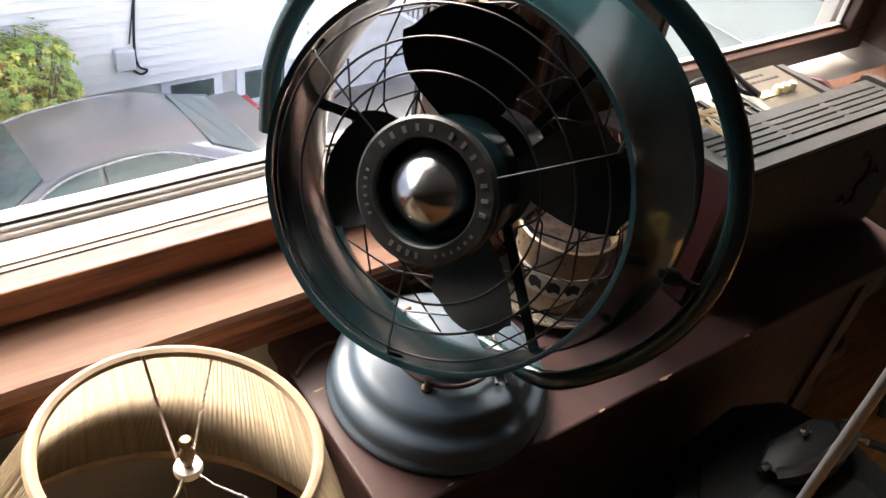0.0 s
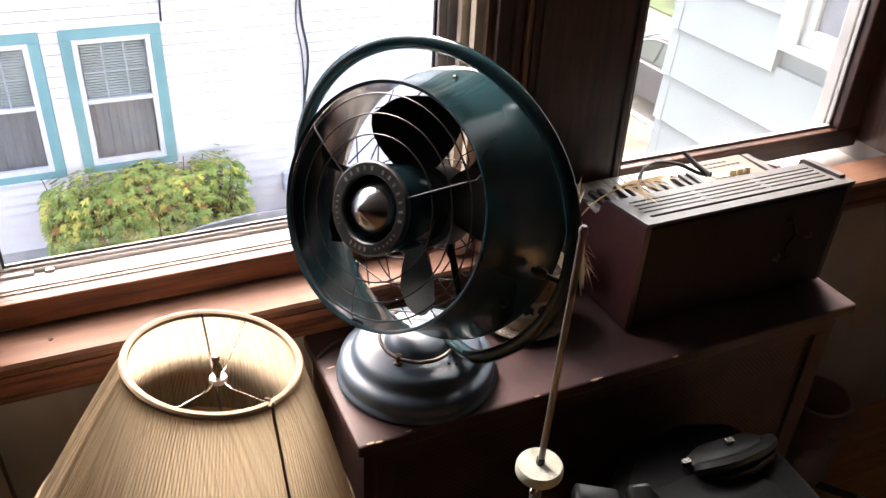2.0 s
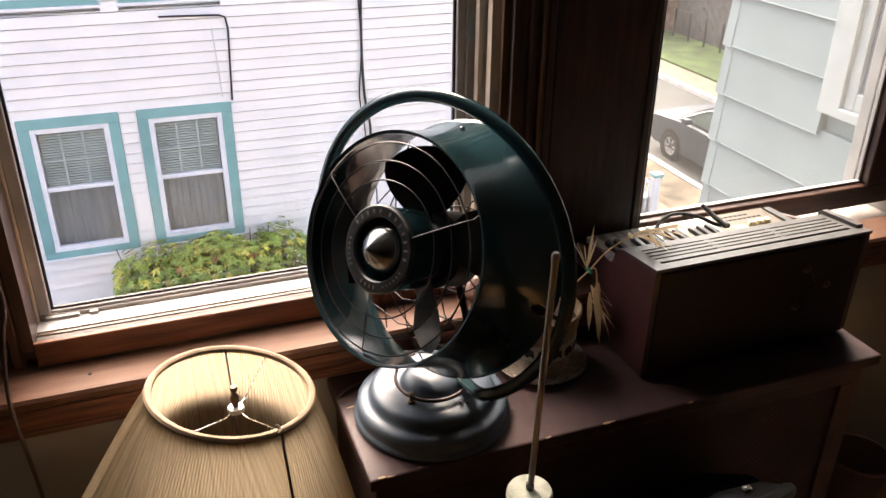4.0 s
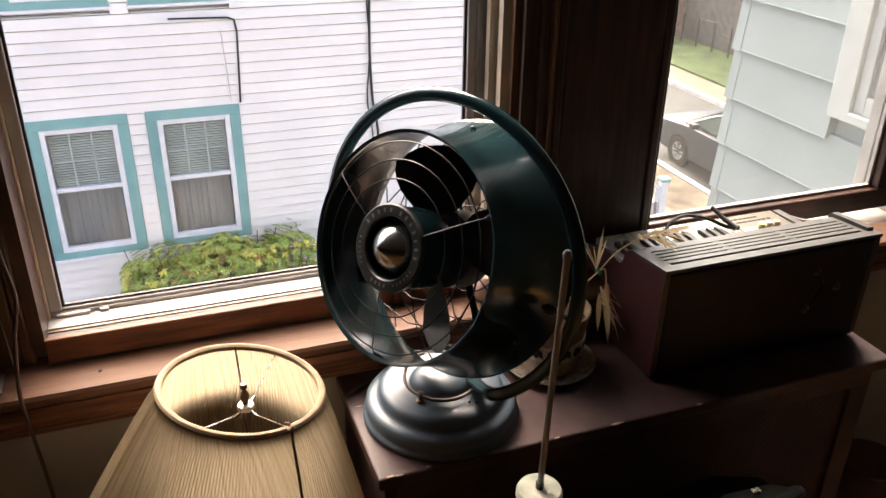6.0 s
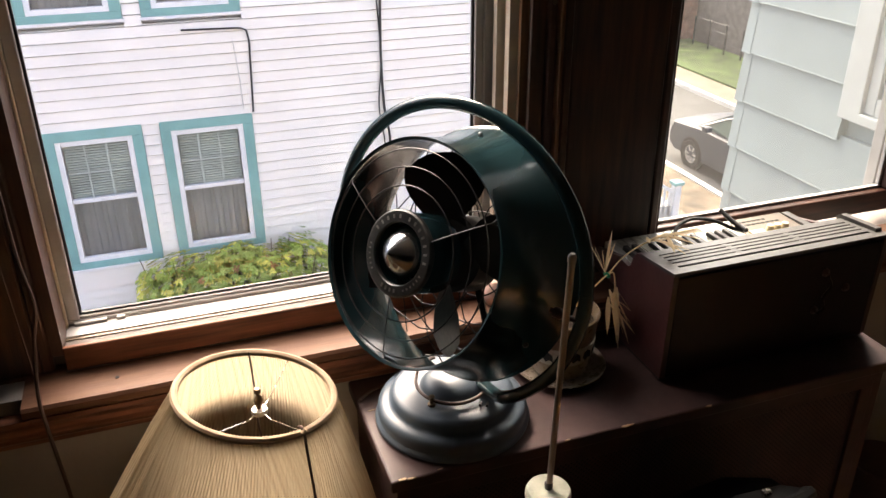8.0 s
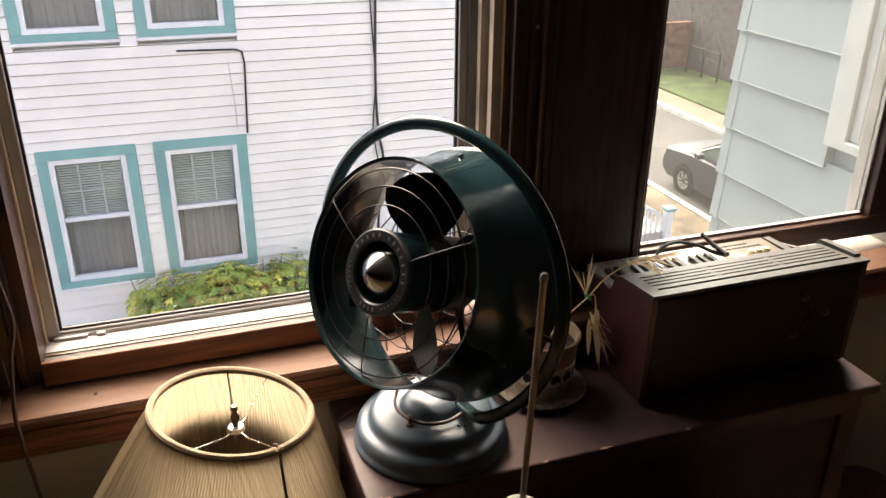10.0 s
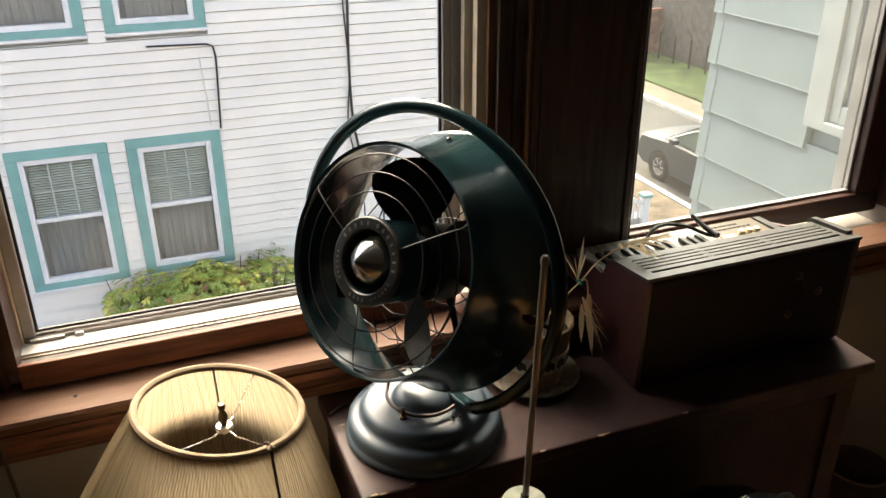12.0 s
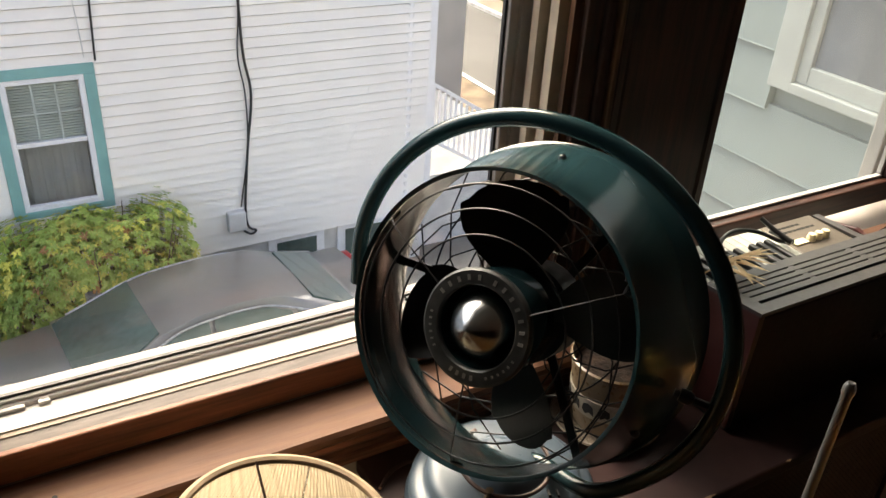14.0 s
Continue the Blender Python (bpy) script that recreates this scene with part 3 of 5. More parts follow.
    for k in range(3):
        m = FM @ Matrix.Rotation(radians(k * 120 + 62), 4, "Z")
        bm = box(0.05, 0.2165, -0.006, 0.006, -0.168, -0.164)
        bmesh.ops.transform(bm, matrix=m, verts=bm.verts)
        part("motor_strut", bm, "blade", fan)
    # bow-shaped carrying stand
    bphi, bel = radians(58.2), radians(5.6)
    bax = Vector((-math.sin(bphi) * math.cos(bel), -math.cos(bphi) * math.cos(bel), math.sin(bel)))
    BM = frame_of((0.527, 0.588, 1.14), bax)
    arc = circle(BM, 0.2577, 0, 60, -78, 188, closed=False)
    foot = [BASE + Vector((0.015, -0.01, 0.08)), BASE + Vector((0.045, -0.025, 0.078))]
    path = glide([foot[0], foot[1]] + arc[4::4], 4)
    part("bow", tube(path, 0.0115, 16), "fan", fan, "bent tubular stand in dark teal enamel", True)
    # pivots between bow and housing
    for sgn in (1, -1):
        m = BM @ Matrix.Rotation(0 if sgn > 0 else math.pi, 4, "Z") @ Matrix.Rotation(radians(-8 if sgn > 0 else 8), 4, "Z")
        a, b = m @ Vector((0.205, 0, 0.008)), m @ Vector((0.262, 0, 0.0))
        part("pivot_bolt", tube([a, a.lerp(b, 0.3), b], 0.0045, 10), "wire", fan, smooth=True)
        knob = part("pivot_knob", turned([(0, -0.008), (0.008, -0.008), (0.009, -0.004), (0.009, 0.004), (0.006, 0.009), (0, 0.01)], frame_of(a.lerp(b, 0.25), b - a, (0, 0.2, 1)), 20), "wire", fan, smooth=True)
    # wire loop with thumb screws round the dome
    loop = circle(Matrix.Translation((BASE.x - 0.002, BASE.y - 0.003, 0.88)), 0.066, 0, 48, 100, 400, closed=False)
    part("wire_loop", tube([p + Vector((0, 0, 0.012 * math.cos(k / 8))) * (1 if k < 8 else 0.3) for k, p in enumerate(loop)], 0.0032, 8), "cord", fan, "brown wire loop", True)
    part("thumb_screw", turned([(0, -0.01), (0.007, -0.01), (0.0075, -0.006), (0.004, -0.004), (0.004, 0.006), (0.006, 0.009), (0, 0.011)], Matrix.Translation((BASE.x - 0.055, BASE.y - 0.045, 0.877)), 16), "brassdark", fan, "", True)
    for dx in (0, 0.011):
        part("switch_lever", tube([(BASE.x + 0.03 + dx, BASE.y - 0.068 - dx / 2, 0.868), (BASE.x + 0.022 + dx, BASE.y - 0.083 - dx / 2, 0.874)], 0.0022, 8), "black", fan)
    return fan


make_fan()
cordpts = glide([(0.47, 0.66, 0.845), (0.458, 0.70, 0.815), (0.44, 0.722, 0.8045), (0.405, 0.715, 0.8045), (0.376, 0.692, 0.8045)], 8)
tagged(part("power_cord", tube([(p.x, p.y, max(p.z, 0.8035)) for p in cordpts], 0.003, 8), "cord", smooth=True), "brown twisted fan power cord lying on the cover", "cord")

# ---- lamp ----
SH = Vector((0.174, 0.522, 0.992))
SR0, SR1, SHGT = 0.121, 0.243, 0.285
SLEAN = Vector((-0.05, -0.012, 0))


def make_lamp():
    lamp = thing("table_lamp", (SH.x + SLEAN.x, SH.y + SLEAN.y, 0), "table lamp with a cream pleated fabric shade", "lamp")
    def at(a, h, off=0.0):
        t = h / SHGT
        r = SR0 + (SR1 - SR0) * (max(t, 0.0) ** 0.92) + off
        c = SH + SLEAN * t
        return Vector((c.x + r * math.cos(a), c.y + r * math.sin(a), c.z - h - 0.17 * r * math.cos(a)))  # the shade sits askew
    n, rows = 420, 9
    bm = bmesh.new()
    rng = random.Random(5)
    jitter = [rng.uniform(0.3, 1.0) for _ in range(n)]
    rings = []
    for i in range(rows):
        h = SHGT * i / (rows - 1)
        rings.append([bm.verts.new(at(2 * math.pi * (k + 0.25 * (jitter[k] - 0.6)) / n, h, (0.0016 if k % 2 else -0.0004) * jitter[k])) for k in range(n)])
    for a, b in zip(rings, rings[1:]):
        for k in range(n):
            bm.faces.new((a[k], b[k], b[(k + 1) % n], a[(k + 1) % n]))
    shade = part("shade", bm, "shadefab", lamp, "cream pleated fabric shade")
    for h, r in ((0.003, 0.0062), (SHGT - 0.002, 0.006)):
        pts = [at(2 * math.pi * k / 96, h, -0.001) for k in range(96)]
        part("trim_band", tube(pts, r, 8, closed=True), "shadetrim", shade, "rolled tan edge binding", True)
    # dark seam ribbon down the outside, wrapped round the top edge
    sa = math.atan2(0.418 - SH.y, 0.223 - SH.x)
    seam = [at(sa, -0.002, -0.008), at(sa, -0.005, 0.0), at(sa, 0.004, 0.006)] + [at(sa + 0.03 * t * t, SHGT * t, 0.004) for t in (0.06, 0.2, 0.4, 0.6, 0.8, 1.0)]
    part("seam_cord", tube(glide(seam, 4), 0.0022, 6), "cord", shade, "dark brown cord down the shade", True)
    part("seam_knot", tube([at(sa + d, h, 0.006) for d, h in ((-0.03, 0.001), (0, -0.003), (0.03, 0.001))], 0.004, 8), "shadetrim", shade, "", True)
    # spider fitting, finial, inner wire
    fz = 0.955
    fc = Vector((0.176, 0.521, fz))
    for a in (sa + 0.05, sa - 1.1, sa + 2.1):
        e = at(a, 0.006, -0.004)
        part("spider_arm", tube([fc, fc.lerp(e, 0.25) + Vector((0, 0, -0.008)), e], 0.0012, 6), "nickel", lamp)
    part("washer", turned([(0, -0.004), (0.013, -0.004), (0.0135, 0.0), (0.012, 0.004), (0, 0.005)], Matrix.Translation(fc), 24), "ceramic", lamp, "white washer", True)
    part("finial", turned([(0.004, 0.004), (0.005, 0.008), (0.0065, 0.014), (0.0075, 0.02), (0.006, 0.026), (0.0035, 0.03), (0.0032, 0.033), (0.0058, 0.035), (0.006, 0.04), (0.0045, 0.0425), (0, 0.043)], Matrix.Translation(fc), 20), "brassdark", lamp, "turned brass finial", True)
    hb = at(radians(88), 0.0, -0.004)
    part("inner_wire", tube(glide([hb, hb.lerp(fc, 0.35) + Vector((0, 0, -0.03)), fc + Vector((-0.004, 0.01, -0.02)), fc + Vector((0, 0.004, -0.09)), fc + Vector((0, 0, -0.2))], 6), 0.0016, 6), "cord", lamp, "", True)
    part("socket", turned([(0, 0.0), (0.012, 0), (0.017, -0.02), (0.017, -0.06), (0.012, -0.08), (0.01, -0.1), (0, -0.1)], Matrix.Translation(fc + Vector((0, 0, -0.2))), 24), "brassdark", lamp, "", True)
    tz = fc.z - 0.3
    part("stem", turned([(0, tz + 0.01), (0.014, tz), (0.02, tz - 0.05), (0.05, tz - 0.12), (0.068, tz - 0.2), (0.05, tz - 0.27), (0.03, tz - 0.3), (0.045, tz - 0.33), (0, tz - 0.33)], Matrix.Translation((fc.x, fc.y, 0)), 40), "ceramic", lamp, "", True)
    part("foot", turned([(0, tz - 0.33), (0.06, tz - 0.33), (0.075, tz - 0.34), (0.08, 0.301), (0, 0.301)], Matrix.Translation((fc.x, fc.y, 0)), 40), "brassdark", lamp, "", True)
    return lamp


def shade_mats():
    for key, col, tr in (("shadefab", (0.47, 0.39, 0.27), 0.42), ("dryleaf", (0.82, 0.64, 0.38), 0.45)):
        m = mat("fabric_" + key, col, 0.8, var=0.12, scale=5, bump=0.12, bscale=220, stretch=(1, 1, 0.15))
        N, L = m.node_tree.nodes, m.node_tree.links
        tl, mx = N.new("ShaderNodeBsdfTranslucent"), N.new("ShaderNodeMixShader")
        tl.inputs["Color"].default_value = (*[c * 0.95 for c in col], 1)
        mx.inputs["Fac"].default_value = tr
        L.new(N["Principled BSDF"].outputs["BSDF"], mx.inputs[1])
        L.new(tl.outputs["BSDF"], mx.inputs[2])
        L.new(mx.outputs["Shader"], N["Material Output"].inputs["Surface"])
        M[key] = m
    # darker brown stripes mixed in unevenly from pleat to pleat
    m = M["shadefab"]
    N, L = m.node_tree.nodes, m.node_tree.links
    tc, gr, mu, wn1 = N.new("ShaderNodeTexCoord"), N.new("ShaderNodeTexGradient"), N.new("ShaderNodeMath"), N.new("ShaderNodeTexNoise")
    gr.gradient_type = "RADIAL"
    mu.operation, mu.inputs[1].default_value = "MULTIPLY", 170.0
    wn1.noise_dimensions = "1D"
    wn1.inputs["Scale"].default_value, wn1.inputs["Detail"].default_value = 1.0, 3.0
    L.new(tc.outputs["Object"], gr.inputs["Vector"])
    L.new(gr.outputs["Fac"], mu.inputs[0])
    L.new(mu.outputs[0], wn1.inputs["W"])
    rg, mx = N.new("ShaderNodeMapRange"), N.new("ShaderNodeMix")
    rg.inputs["From Min"].default_value, rg.inputs["From Max"].default_value = 0.42, 0.72
    mx.data_type = "RGBA"
    mx.inputs["B"].default_value = (0.22, 0.165, 0.1, 1)
    L.new(wn1.outputs["Fac"], rg.inputs["Value"])
    L.new(rg.outputs["Result"], mx.inputs["Factor"])
    p = N["Principled BSDF"]
    L.new(p.inputs["Base Color"].links[0].from_socket, mx.inputs["A"])
    L.new(mx.outputs["Result"], p.inputs["Base Color"])


shade_mats()
make_lamp()
stand = thing("side_table", (0.17, 0.52, 0), "low dark wooden side table under the lamp", "side table")
part("top", box(-0.1, 0.36, 0.3, 0.72, 0.275, 0.3, 0.004), "darkwood_x", stand)
for x in (-0.07, 0.33):
    for y in (0.33, 0.69):
        part("leg", box(x - 0.018, x + 0.018, y - 0.018, y + 0.018, 0, 0.275, 0.003), "darkwood", stand)

# ---- chord organ, its back to the room ----
OX0, OX1, OY0, OY1, OZ = 0.948, 1.456, 0.546, 0.831, 1.046


def make_organ():
    org = thing("chord_organ", ((OX0 + OX1) / 2, 0.64, 0.8), "small maroon-brown electric chord organ with its keys towards the window", "organ")
    side = [(OY0 + 0.004, 0.812), (OY0, OZ - 0.008), (OY0 + 0.006, OZ - 0.001), (0.66, OZ - 0.012), (0.676, OZ - 0.016), (0.686, OZ - 0.03), (0.692, OZ - 0.05), (0.702, OZ - 0.057), (0.72, OZ - 0.055), (0.735, OZ - 0.051), (OY1, 0.972), (OY1 + 0.004, 0.965), (OY1, 0.925), (0.728, 0.92), (0.728, 0.812)]
    for x0 in (OX0, OX1 - 0.012):
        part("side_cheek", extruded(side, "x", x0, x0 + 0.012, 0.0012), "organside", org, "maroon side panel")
    part("back_panel", box(OX0 + 0.012, OX1 - 0.012, OY0 + 0.002, OY0 + 0.01, 0.812, OZ - 0.012, 0.002), "organ", org, "maroon back panel with its shade darkened into the colour")
    part("bottom", box(OX0 + 0.002, OX1 - 0.002, OY0 + 0.008, 0.72, 0.806, 0.812), "black", org)
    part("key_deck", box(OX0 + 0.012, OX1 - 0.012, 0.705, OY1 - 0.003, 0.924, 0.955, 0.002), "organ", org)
    part("inner_wall", box(OX0 + 0.012, OX1 - 0.012, 0.672, 0.68, 0.82, 1.02), "black", org)
    # slotted top panel, sloping gently back
    slope = lambda y: OZ + 0.002 - 0.1 * (y - OY0)
    def bar(x0, x1, y0, y1, drop=0.0, th=0.007):
        return extruded([(y0, slope(y0) - th), (y0, slope(y0) - drop), (y1, slope(y1) - drop), (y1, slope(y1) - th)], "x", x0, x1)
    top = part("grille_top", bar(OX0 - 0.001, OX1 + 0.001, OY0 - 0.002, OY0 + 0.022), "organtop", org, "grey-brown slotted top panel")
    gx0, gx1, gy1 = OX0 + 0.026, OX1 - 0.03, 0.662
    part("grille_bar", bar(OX0 - 0.001, gx0, OY0 + 0.022, gy1), "organtop", top)
    part("grille_bar", bar(gx1, OX1 + 0.001, OY0 + 0.022, gy1), "organtop", top)
    slots = [(0.572, 0.0042), (0.592, 0.0022), (0.607, 0.0022), (0.622, 0.0022), (0.637, 0.0022)]
    edges = [OY0 + 0.022] + [v for c, w in slots for v in (c - w, c + w)] + [gy1]
    for a, b in zip(edges[::2], edges[1::2]):
        part("grille_bar", bar(gx0, gx1, a, b), "organtop", top)
    for k in (1, 2):
        xc = gx0 + (gx1 - gx0) * k / 3
        part("grille_bar", bar(xc - 0.007, xc + 0.007, 0.585, 0.645, 0.0006), "organtop", top)
    part("slot_floor", bar(gx0 - 0.005, gx1 + 0.005, OY0 + 0.02, gy1 - 0.002, 0.014, 0.016), "slot", top)
    part("end_rail", extruded([(OY0 + 0.02, slope(OY0 + 0.02)), (OY0 + 0.022, slope(OY0) + 0.005), (0.664, slope(0.664) + 0.009), (0.672, slope(0.672) + 0.004), (0.672, slope(0.672) - 0.006)], "x", OX1 - 0.018, OX1 - 0.003), "organtop", top)
    # keys
    kx0, kx1, nk = OX0 + 0.016, 1.275, 15
    pitch = (kx1 - kx0) / nk
    for k in range(nk):
        part("white_key", box(kx0 + k * pitch + 0.0007, kx0 + (k + 1) * pitch - 0.0007, 0.69, 0.826, 0.958, 0.985, 0.0015), "ivory", org)
        if k < nk - 1 and k % 7 not in (2, 6):
            part("black_key", box(kx0 + (k + 1) * pitch - 0.0058, kx0 + (k + 1) * pitch + 0.0058, 0.69, 0.776, 0.985, 0.996, 0.002), "black", org)
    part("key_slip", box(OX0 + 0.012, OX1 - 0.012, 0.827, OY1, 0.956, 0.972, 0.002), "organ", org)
    panel = part("control_panel", box(1.279, OX1 - 0.03, 0.69, 0.829, 0.955, 0.983, 0.002), "panel", org, "bronze control panel")
    for i, x in enumerate((1.338, 1.358, 1.378)):
        part("knob", turned([(0, 0), (0.009, 0), (0.009, 0.007), (0.007, 0.014), (0, 0.015)], Matrix.Translation((x, 0.752, 0.983)), 16), "cream", panel, "cream knob", True)
    part("switch_plate", box(1.29, 1.326, 0.745, 0.762, 0.983, 0.986), "cream", panel)
    for r, (n0, yy) in enumerate(((8, 0.79), (6, 0.806))):
        for k in range(n0):
            part("label_bar", box(1.295 + 0.013 * k, 1.305 + 0.013 * k, yy, yy + 0.006, 0.983, 0.9836), "slot", panel)
    part("end_block", extruded([(0.69, 0.955), (0.69, 0.99), (OY1 - 0.01, 0.986), (OY1 + 0.002, 0.975), (OY1 + 0.002, 0.955)], "x", OX1 - 0.03, OX1 - 0.012), "organtop", org, "grey-brown end block")
    # back hardware
    for x, z in ((1.31, 0.985), (1.3, 0.9), (1.37, 0.94)):
        part("fitting", turned([(0, 0), (0.009, 0), (0.009, 0.003), (0.004, 0.005), (0.004, 0.009), (0, 0.009)], frame_of((x, OY0 + 0.002, z), (0, -1, 0)), 16), "organside", org, "", True)
    part("strap", tube(glide([(1.312, OY0 - 0.006, 0.98), (1.322, OY0 - 0.008, 0.955), (1.308, OY0 - 0.007, 0.93), (1.315, OY0 - 0.008, 0.905), (1.3, OY0 - 0.006, 0.895)], 6), 0.003, 6), "organ", org, "", True)
    for z in (0.83, 0.89):
        part("side_latch", box(OX1, OX1 + 0.012, 0.57, 0.582, z - 0.012, z + 0.012, 0.003), "nickel", org)
    for x in (OX0 + 0.03, OX1 - 0.03):
        for y in (OY0 + 0.025, 0.705):
            part("foot", turned([(0, 0.8002), (0.011, 0.8002), (0.012, 0.803), (0.01, 0.807), (0, 0.807)], Matrix.Translation((x, y, 0)), 16), "black", org)
    return org


make_organ()
cable = glide([(1.255, 0.745, 1.001), (1.24, 0.755, 1.003), (1.205, 0.775, 1.018), (1.16, 0.79, 1.024), (1.12, 0.785, 1.016), (1.1, 0.765, 1.003), (1.108, 0.745, 1.001)], 8)
tagged(part("cable", tube(cable, 0.0042, 8), "black", smooth=True), "short black cable lying across the organ keys", "cable")
plug = thing("cable_plug", (1.24, 0.74, 0.996), "black plug resting on the organ keys", "plug")
part("plug_body", tube([(1.255, 0.735, 1.004), (1.245, 0.77, 1.015), (1.235, 0.8, 1.03)], 0.0065, 10, taper=0.7), "black", plug, "", True)
part("plug_body", tube([(1.262, 0.74, 1.002), (1.27, 0.77, 0.998), (1.275, 0.8, 0.992)], 0.006, 10, taper=0.8), "black", plug, "", True)

# ---- potted dried palm ----
PC = Vector((0.787, 0.668, 0.8))
sau = thing("saucer", PC, "wide glazed saucer on the cover under the pot", "saucer")
part("bowl", turned([(0, 0.8005), (0.06, 0.8005), (0.085, 0.808), (0.092, 0.815), (0.094, 0.816), (0.0925, 0.8185), (0.084, 0.812), (0.06, 0.8045), (0, 0.8045)], Matrix.Translation((PC.x, PC.y, 0)), 56), "dish", sau, "", True)
pot = thing("plant_pot", PC, "ochre glazed plant pot with patterned band and dried palm", "plant pot")
part("pot_body", turned([(0, 0.805), (0.052, 0.805), (0.055, 0.808), (0.064, 0.86), (0.069, 0.905), (0.072, 0.928), (0.0745, 0.93), (0.0745, 0.936), (0.071, 0.938), (0.067, 0.93), (0.064, 0.91), (0, 0.91)], Matrix.Translation((PC.x, PC.y, 0)), 56), "pot", pot, "", True)
part("glaze_band", turned([(0.0625, 0.845), (0.0642, 0.8455), (0.0687, 0.883), (0.0665, 0.8835)], Matrix.Translation((PC.x, PC.y, 0)), 56), "potband", pot, "white glaze band", True)
for k in range(9):
    a = radians(150 + 24 * k)
    m = Matrix.Translation((PC.x, PC.y, 0.864)) @ Matrix.Rotation(a, 4, "Z")
    bm = extruded([(-0.011, -0.004), (-0.004, -0.012), (0.003, -0.006), (0.011, -0.01), (0.009, 0.006), (0.0, 0.012), (-0.009, 0.008)], "x", 0.0, 0.0012)
    bmesh.ops.transform(bm, matrix=m @ Matrix.Translation((0.066, 0, 0)) @ Matrix.Rotation(radians(7), 4, "Y"), verts=bm.verts)
    part("painted_mark", bm, "slot", pot)
part("soil", turned([(0.066, 0.913), (0.05, 0.917), (0.02, 0.921), (0, 0.92)], Matrix.Translation((PC.x, PC.y, 0)), 32), "soil", pot, "", True)
TIE = Vector((0.893, 0.688, 0.985))
DROOP = Vector((0.903, 0.68, 0.935))
OVER = Vector((0.985, 0.665, 1.062))
prng = random.Random(11)
part("stem", tube(glide([(PC.x + 0.01, PC.y, 0.915), (PC.x + 0.05, PC.y + 0.01, 0.95), TIE, (0.93, 0.68, 1.03), OVER, (1.03, 0.655, 1.058)], 5), 0.0015, 6), "dryleaf", pot, "dried brown stem", True)
part("stem", tube(glide([TIE, TIE + Vector((0.012, -0.004, 0.004)), DROOP + Vector((0.006, 0, 0.02)), DROOP], 5), 0.0016, 6), "dryleaf", pot, "dried brown stem", True)
part("tie", tube(circle(frame_of(TIE, (1, 0.4, 0.6)), 0.006, 0, 16), 0.0025, 6, closed=True), "tie", pot, "green plastic tie", True)


def leaflet(p, d, length, w, droop):
    bm = bmesh.new()
    d = Vector(d).normalized()
    side = d.cross(Vector((0, 0, 1))).normalized() * w
    L0 = []
    for i in range(6):
        t = i / 5
        c = Vector(p) + d * length * t + Vector((0, 0, -droop * length * t * t))
        ww = math.sin(math.pi * (0.12 + 0.88 * t)) if t < 1 else 0.02
        L0.append((bm.verts.new(c - side * ww), bm.verts.new(c + Vector((0, 0, 0.25 * w * ww))), bm.verts.new(c + side * ww)))
    for a, b in zip(L0, L0[1:]):
        bm.faces.new((a[0], a[1], b[1], b[0]))
        bm.faces.new((a[1], a[2], b[2], b[1]))
    return bm


for k in range(17):
    dx = prng.uniform(-0.35, 1.0)
    part("dry_leaf", leaflet(DROOP + Vector((prng.uniform(-0.01, 0.012), prng.uniform(-0.008, 0.008), prng.uniform(-0.012, 0.025))), (dx, prng.uniform(-0.5, 0.25), prng.uniform(-1.5, -0.55)), prng.uniform(0.07, 0.125), prng.uniform(0.004, 0.0068), prng.uniform(0.05, 0.3)), "dryleaf", pot)
for k in range(16):
    a = radians(prng.uniform(-120, 40))
    part("dry_leaf", leaflet(OVER + Vector((prng.uniform(-0.02, 0.045), prng.uniform(-0.012, 0.01), prng.uniform(-0.004, 0.004))), (math.cos(a), math.sin(a), prng.uniform(-0.05, 0.2)), prng.uniform(0.04, 0.085), prng.uniform(0.003, 0.005), prng.uniform(0.0, 0.12)), "dryleaf", pot)
for k in range(5):
    part("dry_leaf", leaflet(TIE + Vector((-0.005, 0, 0.005)), (prng.uniform(-0.5, 0.3), prng.uniform(-0.2, 0.3), 1), prng.uniform(0.05, 0.1), 0.003, 0.1), "dryleaf", pot)

# ---- pierced ceramic ornament on the sill ----
orn = thing("ceramic_ornament", (0.7, 0.8, 0.9), "white pierced ceramic ornament with a pink foot on the sill", "ornament")
part("body", turned([(0, 0.9), (0.02, 0.9), (0.026, 0.91), (0.028, 0.925), (0.025, 0.94), (0.015, 0.953), (0, 0.957)], Matrix.Translation((0.7, 0.8, 0)), 32), "pink", orn, "", True)

# ---- cymbal stand with felt ----
st = thing("cymbal_stand", (0.505, 0.157, 0), "steel cymbal stand with a bare rod and a pale felt washer", "stand")
rodx, rody = 0.506, 0.158
part("rod", turned([(0.0042, 0.0), (0.0042, 0.347), (0.0052, 0.35), (0.0052, 0.356), (0.003, 0.36), (0, 0.36)], frame_of((rodx, rody, 0.985), (0.014, 0.005, 0.357), (0, 1, 0)), 16), "steel", st, "thin steel rod", True)
part("felt", turned([(0.005, 0.988), (0.028, 0.987), (0.0305, 0.991), (0.0302, 0.999), (0.028, 1.0035), (0.005, 1.004)], Matrix.Translation((rodx, rody, 0)), 40, closed=True), "felt", st, "pale green felt washer", True)
part("sleeve", turned([(0.0036, 1.004), (0.0055, 1.005), (0.0055, 1.013), (0.0036, 1.014)], Matrix.Translation((rodx, rody, 0)), 16), "black", st, "", True)
part("cup", turned([(0, 0.975), (0.012, 0.975), (0.017, 0.98), (0.018, 0.9865), (0, 0.9865)], Matrix.Translation((rodx, rody, 0)), 24), "black", st, "", True)
